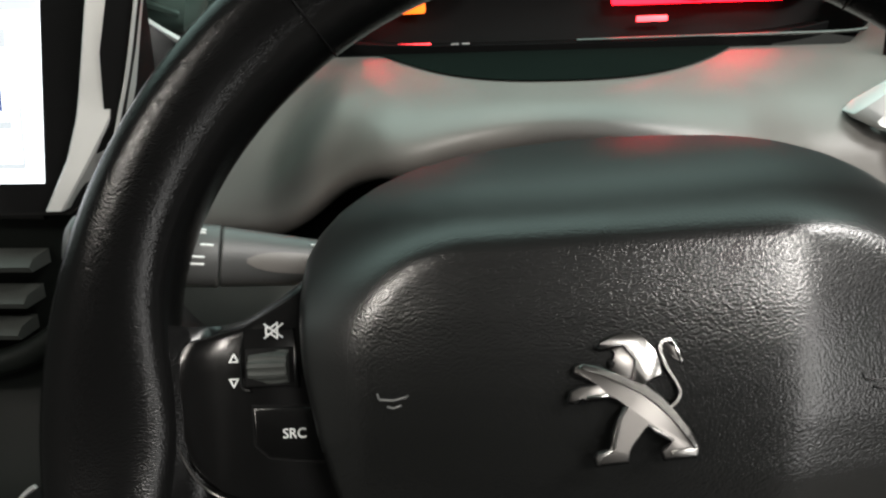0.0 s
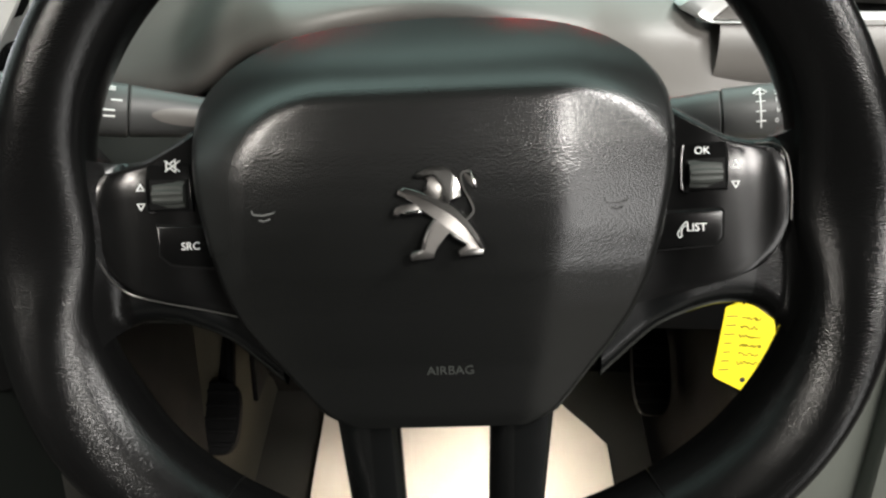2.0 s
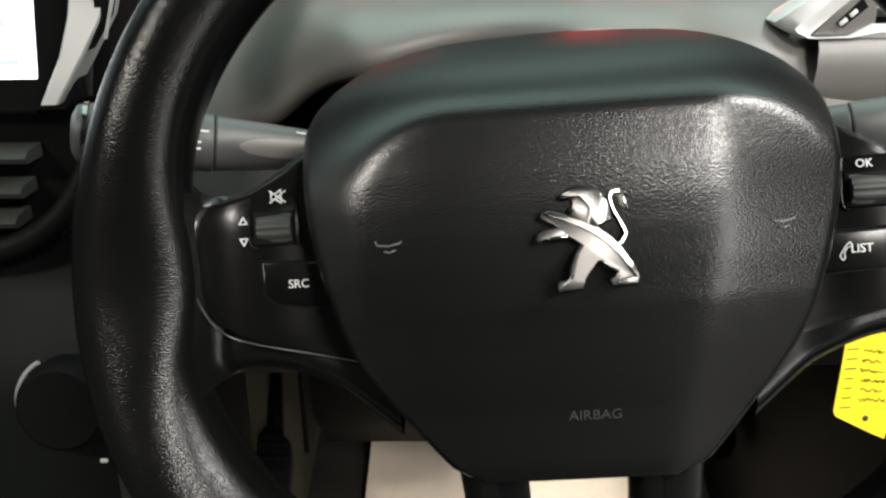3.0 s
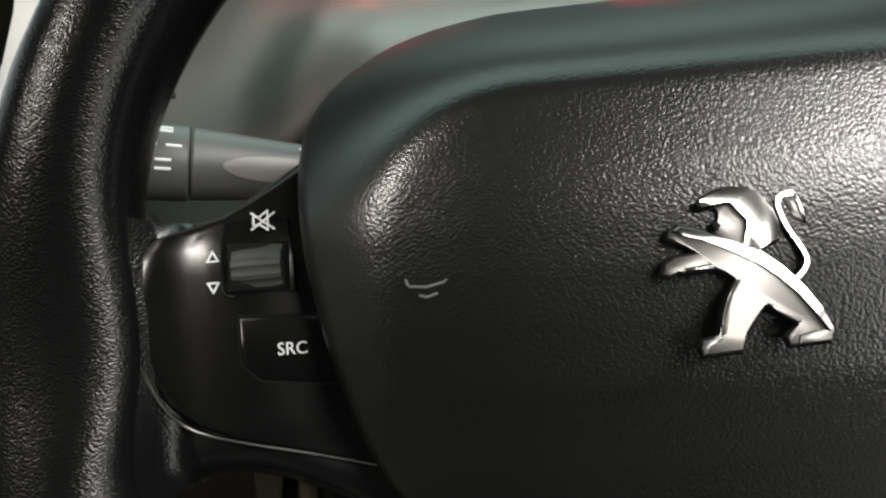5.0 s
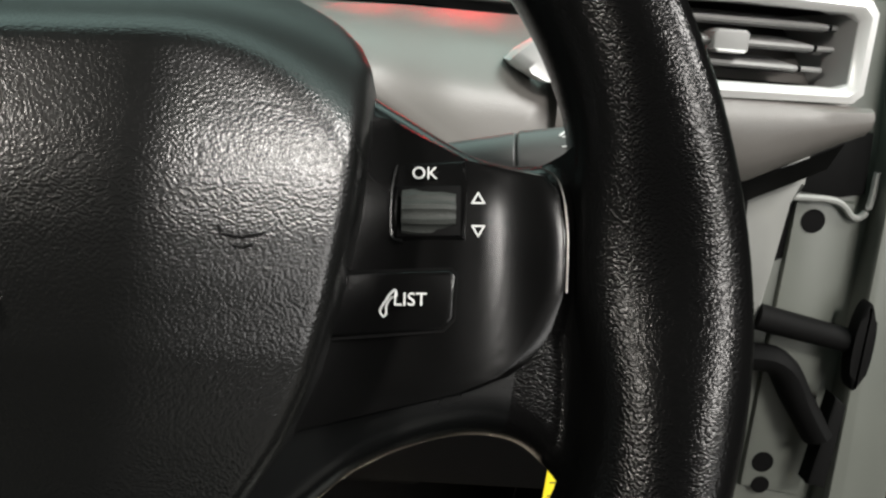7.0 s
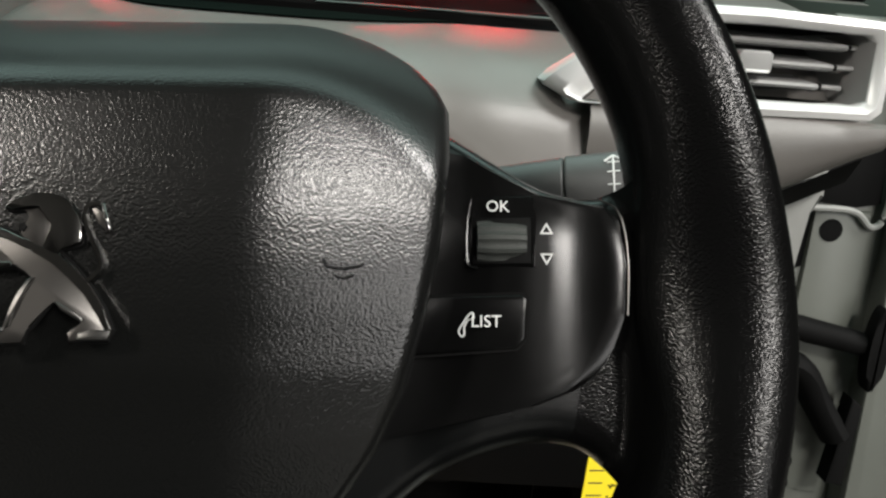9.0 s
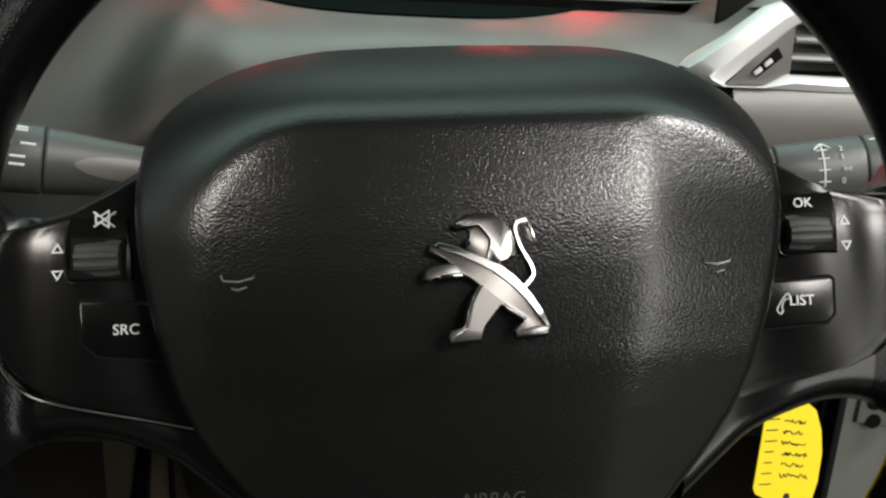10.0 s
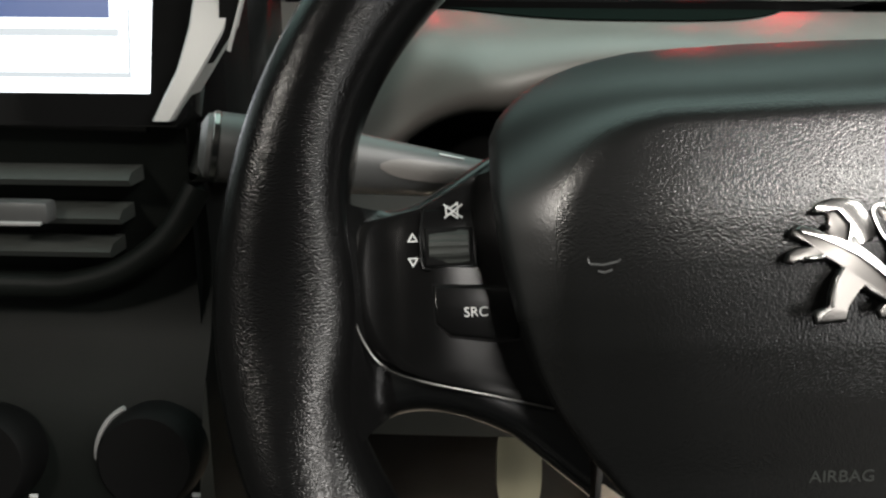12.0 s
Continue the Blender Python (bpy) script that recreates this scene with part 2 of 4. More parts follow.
def rim_frame(a):
    """Centre, outward way, width and dish of the rim's section at the angle a."""
    deg = math.degrees(a) % 360
    b = RIM_TOP if math.sin(a) > 0 else RIM_LOW
    d = Vector((math.cos(a) / RIM_A, math.sin(a) / b)).normalized()
    wide = 0.0335 + bump_at(deg, ((32, 26, -0.003), (142, 22, -0.001), (180, 14, 0.003), (-35, 22, -0.003), (208, 12, 0.002)))
    dish = 0.08 + 0.12 * smoothstep(0.2, 0.9, math.sin(a)) + 0.38 * smoothstep(0.15, 0.6, -math.sin(a)) + 0.2 * smoothstep(0.3, 0.8, math.cos(a))
    c = Vector((RIM_SHIFT + RIM_A * math.cos(a), b * math.sin(a))) - d * wide / 2
    near = bump_at(deg, ((2, 11, 0.8), (180, 17, 1.0)))
    return c, d, wide, dish, 1 + 0.42 * near, 0.0142 - 0.005 * near


def rim_mesh():
    rows, n = [], 180
    for i in range(n):
        c, d, wide, dish, inner, front = rim_frame(2 * math.pi * i / n)
        ring = []
        for k in range(30):
            q = 2 * math.pi * k / 30
            cx, cy = math.cos(q), math.sin(q)
            rx = math.copysign(abs(cx) ** 0.9, cx) * wide / 2 * (inner if cx < 0 else 1)
            ry = math.copysign(abs(cy) ** 0.82, cy) * (front if cy > 0 else 0.023)
            ring.append((c.x + d.x * rx, c.y + d.y * rx, ry + dish * rx))
        rows.append(ring)
    return sheet(rows, close_u=True, close_v=True)


def rim_height(u, v):
    """The rim's front surface over (u, v) in metres, carried on inwards as a slope."""
    a = math.atan2(v / (RIM_TOP if v > 0 else RIM_LOW), (u - RIM_SHIFT) / RIM_A)
    c, d, wide, dish, inner, front = rim_frame(a)
    rx = (Vector((u, v)) - c).dot(d)
    x = abs(rx) / (wide / 2 * (inner if rx < 0 else 1))
    h = math.sqrt(1 - x * x) if x < 0.9 else 0.436 - 2.06 * (x - 0.9)
    return front * h + dish * rx


part("rim", rim_mesh(), RIM, wheel, "smooth worn black leather rim")


def rim_point(deg, q):
    c, d, wide, dish, inner, front = rim_frame(radians(deg))
    cx, cy = math.cos(q), math.sin(q)
    rx = math.copysign(abs(cx) ** 0.9, cx) * (wide / 2 + 0.0003) * (inner if cx < 0 else 1)
    ry = math.copysign(abs(cy) ** 0.82, cy) * (front + 0.0003 if cy > 0 else 0.0233)
    return (c.x + d.x * rx, c.y + d.y * rx, ry + dish * rx)


# stitched seams across the rim
for deg in (56, 124, 236, 304):
    part("seam", tube([rim_point(deg, q) for q in np.linspace(-0.4, math.pi + 0.4, 24)], 0.0003, 6), BLACK, wheel)


def pad_half(v):
    keys = ((-76, 36), (-71, 45), (-64, 51), (-55, 58), (-45, 66), (-33, 74), (-20, 80), (-5, 84.5), (17, 89), (38, 91), (52, 91), (60, 88), (68, 82), (76, 72), (82, 60), (87, 45), (90, 28), (92, 8))
    return float(np.interp(v, *zip(*keys)))


def pad_height(a, b):
    """The hub's height over the wheel's plane, in millimetres, at (a, b) mm."""
    mid = float(np.interp(b, (-78, -70, -60, -52, -40, -30, -15, 0, 10, 20, 30, 40, 60, 100), (-4, -0.5, 2.5, 5, 10, 14, 18.6, 21.4, 22.8, 23.6, 23.8, 23.4, 22.5, 21)))
    x, r, half = abs(a), (38.0 if a > 0 else 30.0), (91.0 if a > 0 else 68.0)
    soft = 5.0 if a > 0 else 14.0
    c = float(np.interp(b, (-76, 0, 40), (33.5, 47, 49)))
    fold = (0.29 if a > 0 else 0.12) * 0.5 * (x - c + math.sqrt((x - c) ** 2 + soft ** 2) - math.sqrt(c * c + soft ** 2) + c)
    px, py = x - (half - r), b - (47 - r)
    d = math.hypot(max(px, 0), max(py, 0)) - r if px > 0 and py > 0 else max(px, py) - r
    d = max(0.0, d)
    if b < 0:
        d *= smoothstep(-75, -10, b)
    k = smoothstep(0.1, 0.9, max(py, 0) / (max(px, 0) + max(py, 0) + 1e-6))
    f = 1.0 if a > 0 else 0.55 + 0.45 * k
    return mid + 3.0 - fold - f * ((0.5 + 0.12 * k) * d * d / (d + 11.0) + (0.012 + 0.0085 * k) * d * d)


def pad_mesh():
    rows = []
    vs = list(np.linspace(-76, 45, 46)) + list(np.linspace(47, 92, 30))
    ss = np.concatenate([np.linspace(-1, -0.93, 6), np.linspace(-0.9, 0.9, 61), np.linspace(0.93, 1, 6)])
    for b in vs:
        h = pad_half(b)
        row = []
        edge = [pad_height(-h, b), pad_height(h, b)]
        for s in ss:
            a = s * h
            e = (1 - abs(s)) * h
            w = pad_height(a, b) - 2.2 * max(0.0, 1 - e / 3.0) ** 2
            row.append((a / 1000, b / 1000, w / 1000))
        row = [(-h / 1000 * 1.0, b / 1000, edge[0] / 1000 - 0.022)] + row + [(h / 1000, b / 1000, edge[1] / 1000 - 0.022)]
        rows.append(row)
    low = [(x, y - 0.0006, z - 0.0035) for x, y, z in rows[0]]
    low2 = [(x, y + 0.001, z - 0.02) for x, y, z in rows[0]]
    return sheet([low2, low] + rows)


cover = part("airbag_cover", pad_mesh(), PAD, wheel, "grained black airbag cover with smooth rounded top edge")
grain = cover.data.attributes.new("grain", "FLOAT", "POINT")
for k, v in enumerate(cover.data.vertices):
    x, y = abs(v.co.x) * 1000, v.co.y * 1000
    q, r = (x - 53, y - 7) if v.co.x > 0 else (x - 38, y - 17)
    d = (math.hypot(max(q, 0), max(r, 0)) if q > 0 else r) if y > -5 else 0.0
    grain.data[k].value = 1 - 0.85 * (smoothstep(41, 52, d) if v.co.x > 0 else smoothstep(33, 46, d))
part("hub_core", slab([(0.06 * math.cos(q) + 0.0, 0.055 * math.sin(q) - 0.005) for q in np.linspace(0, 2 * math.pi, 28)[:-1]], -0.075, -0.012), BLACK, wheel)


def mm(points, s=1):
    pts = [(s * a / 1000, b / 1000) for a, b in points]
    return pts if s > 0 else pts[::-1]


def control_lift(a, b):
    x = max(0.0, abs(a) - 0.1185)
    return -0.0035 * smoothstep(0.018, 0.05, b) - 0.004 * smoothstep(0.112, 0.085, abs(a)) - 0.18 * x + 16.0 * x * x


def fill_grid(outline, w, nu=26, nv=22, lift=control_lift, skirt=0.012, edge=0.0012):
    """A dished plate with this outline: rows across it between its left and right borders."""
    top, low = max(b for _, b in outline), min(b for _, b in outline)
    rows = []
    n = len(outline)
    for j in range(nv + 1):
        b = low + (top - low) * (0.004 + 0.992 * j / nv)
        xs = []
        for i in range(n):
            (x0, y0), (x1, y1) = outline[i], outline[(i + 1) % n]
            if (y0 - b) * (y1 - b) <= 0 and y0 != y1:
                xs.append(x0 + (x1 - x0) * (b - y0) / (y1 - y0))
        x0, x1 = min(xs), max(xs)
        row = [(x0, b, w + lift(x0, b) - skirt), (x0, b, w + lift(x0, b) - edge)]
        for i in range(1, nu):
            a = x0 + (x1 - x0) * i / nu
            row.append((a, b, w + lift(a, b)))
        row += [(x1, b, w + lift(x1, b) - edge), (x1, b, w + lift(x1, b) - skirt)]
        rows.append(row)
    first = [(x, y, z - skirt) for x, y, z in rows[0]]
    last = [(x, y, z - skirt) for x, y, z in rows[-1]]
    return sheet([first] + rows + [last])


def flat_ring(a, b, r, n=3, turn=90.0):
    """A small triangle's three corners."""
    return [(a + r * math.cos(radians(turn + 360 * k / n)), b + r * math.sin(radians(turn + 360 * k / n))) for k in range(n)]


def outline_bars(name, pts, width, w, mat, parent, closed=True):
    bm = bmesh.new()
    n = len(pts)
    for i in range(n if closed else n - 1):
        p, q = Vector(pts[i]), Vector(pts[(i + 1) % n])
        d = (q - p).normalized()
        o = Vector((-d.y, d.x)) * width / 2
        p2, q2 = p - d * width / 2, q + d * width / 2
        loop = [bm.verts.new((*c, w)) for c in (p2 + o, p2 - o, q2 - o, q2 + o)]
        back = [bm.verts.new((v.co.x, v.co.y, w - 0.0004)) for v in loop]
        bm.faces.new(loop)
        for k in range(4):
            bm.faces.new((loop[k], back[k], back[(k + 1) % 4], loop[(k + 1) % 4]))
    return part(name, bm, mat, parent, smooth=False)


def spoke(s):
    # arm that carries the buttons, from the hub to the rim
    top = [(64, 62), (80, 58), (92, 50), (104, 42), (116, 35), (127, 32.5), (136, 33.5), (142, 38), (150, 48), (157, 58)]
    low = [(64, -61), (78, -49), (88, -41), (100, -35.5), (113, -32.5), (124, -33.5), (131, -38), (136, -45), (143, -55), (152, -64), (157, -68)]
    tops = [(p.x, p.y) for p in spline([(p, q, 0) for p, q in top], 6)]
    lows = [(p.x, p.y) for p in spline([(p, q, 0) for p, q in low], 6)]

    def arm_row(k, u0, u1, n):
        """Points along the arm at the share k from its upper to its lower edge."""
        row = []
        for u in np.linspace(u0, u1, n):
            hi, lo = float(np.interp(u, *zip(*tops))), float(np.interp(u, *zip(*lows)))
            v = hi + (lo - hi) * (0.5 - 0.5 * math.cos(math.pi * k))
            e, r = min(hi - v, v - lo), 9.0
            drop = r * (1 - math.sqrt(max(0.0, 1 - (1 - min(e, r) / r) ** 2)))
            flat = -6.8 - 3.0 * smoothstep(100, 80, u) - drop - 3.0 * smoothstep(26, 55, v)
            rim = rim_height(s * u / 1000, v / 1000) * 1000 - 0.5
            m = max(4.0 - abs(flat - rim), 0.0) / 4.0
            row.append((s * u / 1000, v / 1000, (max(flat, rim) + m * m) / 1000))
        return row

    ks = np.linspace(0, 1, 45)
    for name, mat, label, ends in (("spoke", SATIN, "satin black plastic spoke", lambda k: (64, 133 - 12 * k, 40)), ("thumb_grip", RIM, "leather thumb grip flowing into the rim", lambda k: (133 - 12 * k, 160, 30))):
        rows = [arm_row(k, *ends(k)) for k in ks]
        rows = [[(x, y, -0.03) for x, y, z in rows[0]]] + rows + [[(x, y + 0.014, -0.03) for x, y, z in rows[-1]]]
        part(name, sheet(rows), mat, wheel, label)
    face = [(76, 46), (92, 45), (102, 38.5), (114, 31.5), (124, 29.5), (131, 29), (134.5, 25), (136, 14), (135.5, 0), (132, -10), (126, -17.5), (115, -22), (92, -27.5), (66, -33.5)]
    panel = part("button_panel", fill_grid(mm(face, s), -0.0022), GLOSS, wheel, "semi-gloss black button panel")
    # metal line that stands in for the highlight along the panel's edge
    rim_line = [(135.6, 12), (135.2, 0), (132, -10), (126, -17.8), (115, -22.4), (92, -28.0), (74, -32.4)] if s < 0 else [(124, 29.8), (131, 29.2), (134.8, 25), (136.2, 14), (135.8, 0)]
    path = spline([(s * a / 1000, b / 1000, -0.0018 + control_lift(a / 1000, b / 1000)) for a, b in rim_line], 6)
    part("edge_glint", tube(path, 0.00028 if s > 0 else 0.0004, 6), DULL if s > 0 else PALE, panel, "thin metal line for the edge highlight")
    # thumb roller in its recess
    well = slab(mm([(95.5, 12), (113, 12), (113.5, 25), (113, 31), (97, 30.5)], s), -0.007, -0.0012, 0.0010, lift=control_lift)
    part("roller_frame", well, GLOSS, panel)
    # bead on the lit side only, drawn in for the frame's highlight
    lip = [(97.0, 30.0), (96.0, 24), (95.8, 16), (96.4, 12.6), (98.6, 11.8)] if s > 0 else [(112.6, 30.0), (113.4, 24), (113.4, 16), (112.8, 12.4), (110.6, 11.6)]
    part("frame_glint", tube(spline([(s * a / 1000, b / 1000, -0.0012 + control_lift(a / 1000, b / 1000)) for a, b in lip], 5), 0.00042, 6), SATIN, panel, "bead for the highlight on the roller frame's edge")
    hole = slab(mm([(97.2, 12.8), (112, 12.8), (112, 24.8), (97.2, 24.8)], s), -0.008, -0.0008, 0.0003, lift=control_lift)
    part("roller_recess", hole, BLACK, panel)
    rows = []
    for a in np.linspace(98.4, 110.8, 5):
        ring = []
        for k in range(60):
            q = 2 * math.pi * k / 60
            r = 5.4 + (0.4 if k % 6 < 3 else -0.15)
            if a in (98.4, 110.8):
                r -= 0.5
            ring.append((s * a / 1000, (18.7 + r * math.sin(q)) / 1000, (-4.6 + r * math.cos(q) * 0.95) / 1000))
        rows.append(ring)
    part("thumb_roller", capped(rows), DASHD, panel, "ribbed grey thumb roller")
    # push buttons
    if s > 0:
        key = [(80, -10.5), (108, -8.5), (110.5, -6), (111, 4), (109.5, 5.2), (84, 4.6)]
    else:
        key = [(84, -10.5), (90, -11), (105, -9), (109.5, -5), (110, 6.6), (84, 5.4)]
    part("button_gap", slab(mm([(97 + (a - 97) * 1.035, -2 + (b + 2) * 1.08) for a, b in key], s), -0.006, -0.00195, lift=control_lift), BLACK, panel)
    button = part("push_button", slab(mm(key, s), -0.006, -0.0012, 0.0009, 3, lift=control_lift), GLOSS, panel)
    # printed marks
    z = -0.0016
    for b, turn in ((21.6, 90.0), (14.6, 270.0)):
        outline_bars("arrow_mark", flat_ring(s * 0.116, b / 1000, 0.0016, 3, turn), 0.0004, -0.0019 + control_lift(0.116, b / 1000), PRINT, panel)
    return panel, button


left_panel, left_button = spoke(-1)
right_panel, right_button = spoke(1)


def print_at(text, size, a, b, w, parent):
    return words("lettering", text, size, PRINT, parent, pose(a / 1000, b / 1000, w + control_lift(a / 1000, b / 1000)))


print_at("OK", 0.0041, 103.6, 27.6, -0.0007, right_panel)
print_at("LIST", 0.0043, 100.6, -1.8, -0.0003, right_button)
print_at("SRC", 0.0043, -97.0, -2.0, -0.0001, left_button)


def curve_mark(points, parent, r=0.00028):
    return part("printed_mark", tube(spline(points, 5), r, 5), PRINT, parent)


def lifted(a, b, w):
    return (a / 1000, b / 1000, w + control_lift(a / 1000, b / 1000))


# telephone sign beside the list key, and the crossed loudspeaker sign
curve_mark([lifted(a, b, -0.0006) for a, b in ((94.6, -5.6), (93.8, -4.2), (94.8, -2.2), (96.2, -0.2), (97.2, 0.5), (97.4, -0.9), (96.2, -1.3), (95.2, -3.0), (95.2, -4.8), (94.6, -5.6))], right_button)
for pts in (((-105.2, 29.0), (-105.2, 31.0), (-103.6, 31.0), (-101.6, 32.4), (-101.6, 27.6), (-103.6, 29.0), (-105.2, 29.0)), ((-106, 32.2), (-100.2, 27.8)), ((-105.8, 27.8), (-100.2, 32.2))):
    p3 = [lifted(a, b, -0.0007) for a, b in pts]
    if len(p3) == 2:
        part("printed_mark", tube(p3, 0.00028, 5), PRINT, left_panel)
    else:
        outline_bars("printed_mark", [(p[0], p[1]) for p in p3[:-1]], 0.0004, p3[0][2] + 0.0003, PRINT, left_panel)

# embossed horn signs and lettering on the cover, greys standing for light they catch
for s in (-1, 1):
    c = 67.0 if s > 0 else -60.5
    for pts, r in (([(c - 3.8, 9.0), (c, 8.6), (c + 3.8, 9.4)], 0.32), ([(c - 1.8, 7.0), (c, 6.5), (c + 2.2, 7.2)], 0.3), ([(c - 4.0, 9.2), (c - 4.4, 10.6)], 0.26), ([(c + 3.8, 9.4), (c + 4.4, 10.0)], 0.22)):
        part("horn_mark", tube([(a / 1000, b / 1000, (pad_height(a, b) + 0.22) / 1000) for a, b in pts], 1.15 * r / 1000, 6), GLOSS if s > 0 else STALK, wheel)
lift = pad_height(0, -53)
words("embossed_lettering", "AIRBAG", 0.0052, DASHD, wheel, pose(0.0045, -0.0525, (lift + 0.12) / 1000, 21), 0.00025)

# emblem of plain polished strokes
emblem = new("emblem", None)
emblem.parent = wheel
emblem.location = (0.003, 0.008, 0.0273)
emblem.rotation_euler = (radians(-3.5), radians(5), radians(2.2))
emblem["label"] = "polished chrome emblem of plain strokes"


def em(points):
    return [((x - 358.7) * 0.000067, (332.0 - y) * 0.00007) for x, y in points]


def plate(points, w1, mat=PALE, w0=-0.0012):
    return part("emblem_piece", slab(em(points), w0, w1, 0.0003, 2), mat, emblem)


# raised black bead in place of the shaded groove round a piece
def groove(points):
    p = [(a, b, -0.0002) for a, b in em(points)]
    part("emblem_groove_shade", tube(p + p[:1], 0.0006, 6), BLACK, emblem, "black bead for the shade in the sunken edge")


# body with one arm and both legs, the second arm, mane and face, tail
body = [(150, 238), (158, 214), (185, 204), (250, 222), (330, 262), (420, 300), (470, 350), (520, 410), (560, 475), (588, 540), (576, 570), (455, 572), (450, 547), (463, 536), (500, 516), (480, 500), (430, 470), (405, 445), (385, 460), (340, 520), (322, 536), (318, 572), (195, 575), (195, 550), (206, 535), (260, 525), (272, 470), (300, 415), (340, 372), (310, 350), (270, 330), (240, 292), (214, 266), (180, 250)]
arm = [(118, 338), (133, 306), (165, 292), (240, 287), (275, 320), (276, 336), (185, 339), (165, 326), (140, 345)]
mane = [(240, 150), (262, 141), (300, 116), (350, 105), (400, 112), (437, 130), (442, 152), (470, 178), (483, 220), (483, 265), (472, 273), (420, 284), (416, 300), (398, 308), (364, 286), (372, 278), (386, 228), (394, 206), (350, 147), (320, 146), (285, 155), (262, 159)]
face = [(292, 160), (350, 149), (392, 207), (370, 279), (345, 276), (300, 246), (288, 234), (300, 222), (314, 196), (320, 176)]
for ring in (body, arm, mane):
    groove(ring)
plate(body, 0.0010, DULL)
plate([(160, 220), (187, 206), (250, 224), (330, 264), (420, 302), (470, 352), (520, 412), (560, 477), (588, 540), (570, 545), (543, 492), (503, 432), (455, 374), (400, 334), (330, 292), (250, 252), (195, 228)], 0.0018, CHROME)
plate(arm, 0.0009, DULL)
plate([(185, 325), (268, 322), (276, 336), (185, 339)], 0.0014, CHROME)
plate(face, 0.0009, DULL)
plate([(286, 206), (300, 199), (312, 214), (300, 230), (288, 226)], 0.0014, BLACK)
plate(mane, 0.0018, CHROME)
plate([(345, 373), (325, 376), (299, 415), (271, 470), (261, 526), (275, 522), (289, 470), (313, 420)], 0.0015, PALE)
plate([(195, 575), (195, 550), (206, 534), (261, 525), (262, 536), (217, 546), (209, 575)], 0.0015, PALE)
plate([(478, 571), (484, 546), (530, 538), (588, 540), (576, 570)], 0.0015, PALE)
plate([(405, 446), (422, 452), (500, 503), (497, 513), (480, 507), (430, 476)], 0.0014, PALE)
part("emblem_tail", stroke(em([(498, 392), (530, 368), (545, 338), (532, 296), (508, 248), (494, 205), (490, 168), (506, 147), (540, 143)]), [0.0011, 0.0010, 0.0009, 0.0009, 0.0009, 0.0009, 0.0010, 0.0011, 0.0012], -0.0012, 0.0015), CHROME, emblem)
plate([(504, 150), (530, 143), (549, 142), (573, 228), (562, 236), (533, 206), (518, 186)], 0.0010, DULL)
plate([(537, 145), (549, 142), (573, 228), (562, 236), (550, 190)], 0.0015, CHROME)


# twin lower spokes
def prong(s):
    rows = []
    for t in np.linspace(0, 1, 12):
        v = -0.064 - 0.066 * t
        inner = 0.0195 - 0.003 * t + 0.004 * max(0, t - 0.75) * -4
        outer = 0.0455 - 0.0085 * t + 0.02 * max(0, t - 0.72)
        w = -0.006 - 0.002 * t
        if s < 0:
            prof = [(inner, -0.026), (inner, w - 0.004), (inner + 0.002, w - 0.0005), (inner + 0.009, w), (inner + 0.012, w - 0.001), (outer - 0.002, w - 0.007), (outer, w - 0.011), (outer, -0.026)]
        else:
            prof = [(inner, -0.026), (inner, w - 0.011), (inner + 0.001, w - 0.008), (inner + 0.0085, w - 0.001), (inner + 0.011, w), (outer - 0.002, w - 0.001), (outer, w - 0.005), (outer, -0.026)]
        rows.append([(s * a, v, b) for a, b in prof])
    part("lower_spoke", capped(rows), SATIN, wheel, "satin black twin lower spoke")


prong(-1)
prong(1)


# ---- dashboard ----
dash = thing("dashboard", "charcoal grained plastic dashboard moulding round the steering column", "dashboard")
MID = 0.034


def dash_lip(x):
    d = abs(x - MID)
    t = smoothstep(0.085, 0.185, d)
    z = (0.680 - 2.5 * d * d) * (1 - t) + (0.622 if x > MID else 0.6) * t
    y = (0.405 + 1.7 * d * d) * (1 - t) + 0.452 * t
    if x < MID:
        k = smoothstep(0.07, 0.13, d)
        z += 0.02 * k
        y += 0.014 * k
    if x > 0.25:
        k = smoothstep(0.25, 0.3, x)
        z += k * (0.012 + max(0.0, x - 0.3) * 0.5)
        y += 0.012 * k
    return y, z


def dash_top(x):
    t = smoothstep(0.225, 0.262, x) + smoothstep(-0.155, -0.185, x)
    return 0.603 + 0.02 * t, 0.699 + (0.034 if x > MID else 0.004) * t, t


def shoulder(x, s):
    """The rounded shoulders that stand up on both sides of the column opening."""
    h = 0.01 * smoothstep(0.2, 0.62, s) * (1 - 0.45 * smoothstep(0.75, 1.0, s))
    return h * (math.exp(-((x - MID - 0.147) / 0.032) ** 2) + math.exp(-((x - MID + 0.147) / 0.032) ** 2))


def dash_mesh():
    rows = []
    for x in np.linspace(-0.2, 0.352, 140):
        yl, zl = dash_lip(x)
        yt, zt, t = dash_top(x)
        yc, zc = yl + 0.012, 0.7 + (0.012 if x > MID else 0.0) * t - 0.055 * smoothstep(-0.085, -0.14, x)
        row = []
        for s in np.linspace(0, 1, 26):
            y = (1 - s) ** 2 * yt + 2 * s * (1 - s) * yc + s * s * yl
            z = (1 - s) ** 2 * zt + 2 * s * (1 - s) * zc + s * s * zl
            h = shoulder(x, s)
            row.append((x, y - h, z + 0.35 * h))
        h = shoulder(x, 1.0)
        yl, zl = yl - h, zl + 0.35 * h
        row += [(x, yl - 0.0014, zl - 0.004), (x, yl - 0.0008, zl - 0.008), (x, yl + 0.0018, zl - 0.012), (x, yl + 0.006, zl - 0.015), (x, yl + 0.012, zl - 0.0165)]
        rows.append(row)
    return sheet(rows)


part("moulding", dash_mesh(), DASH, dash)
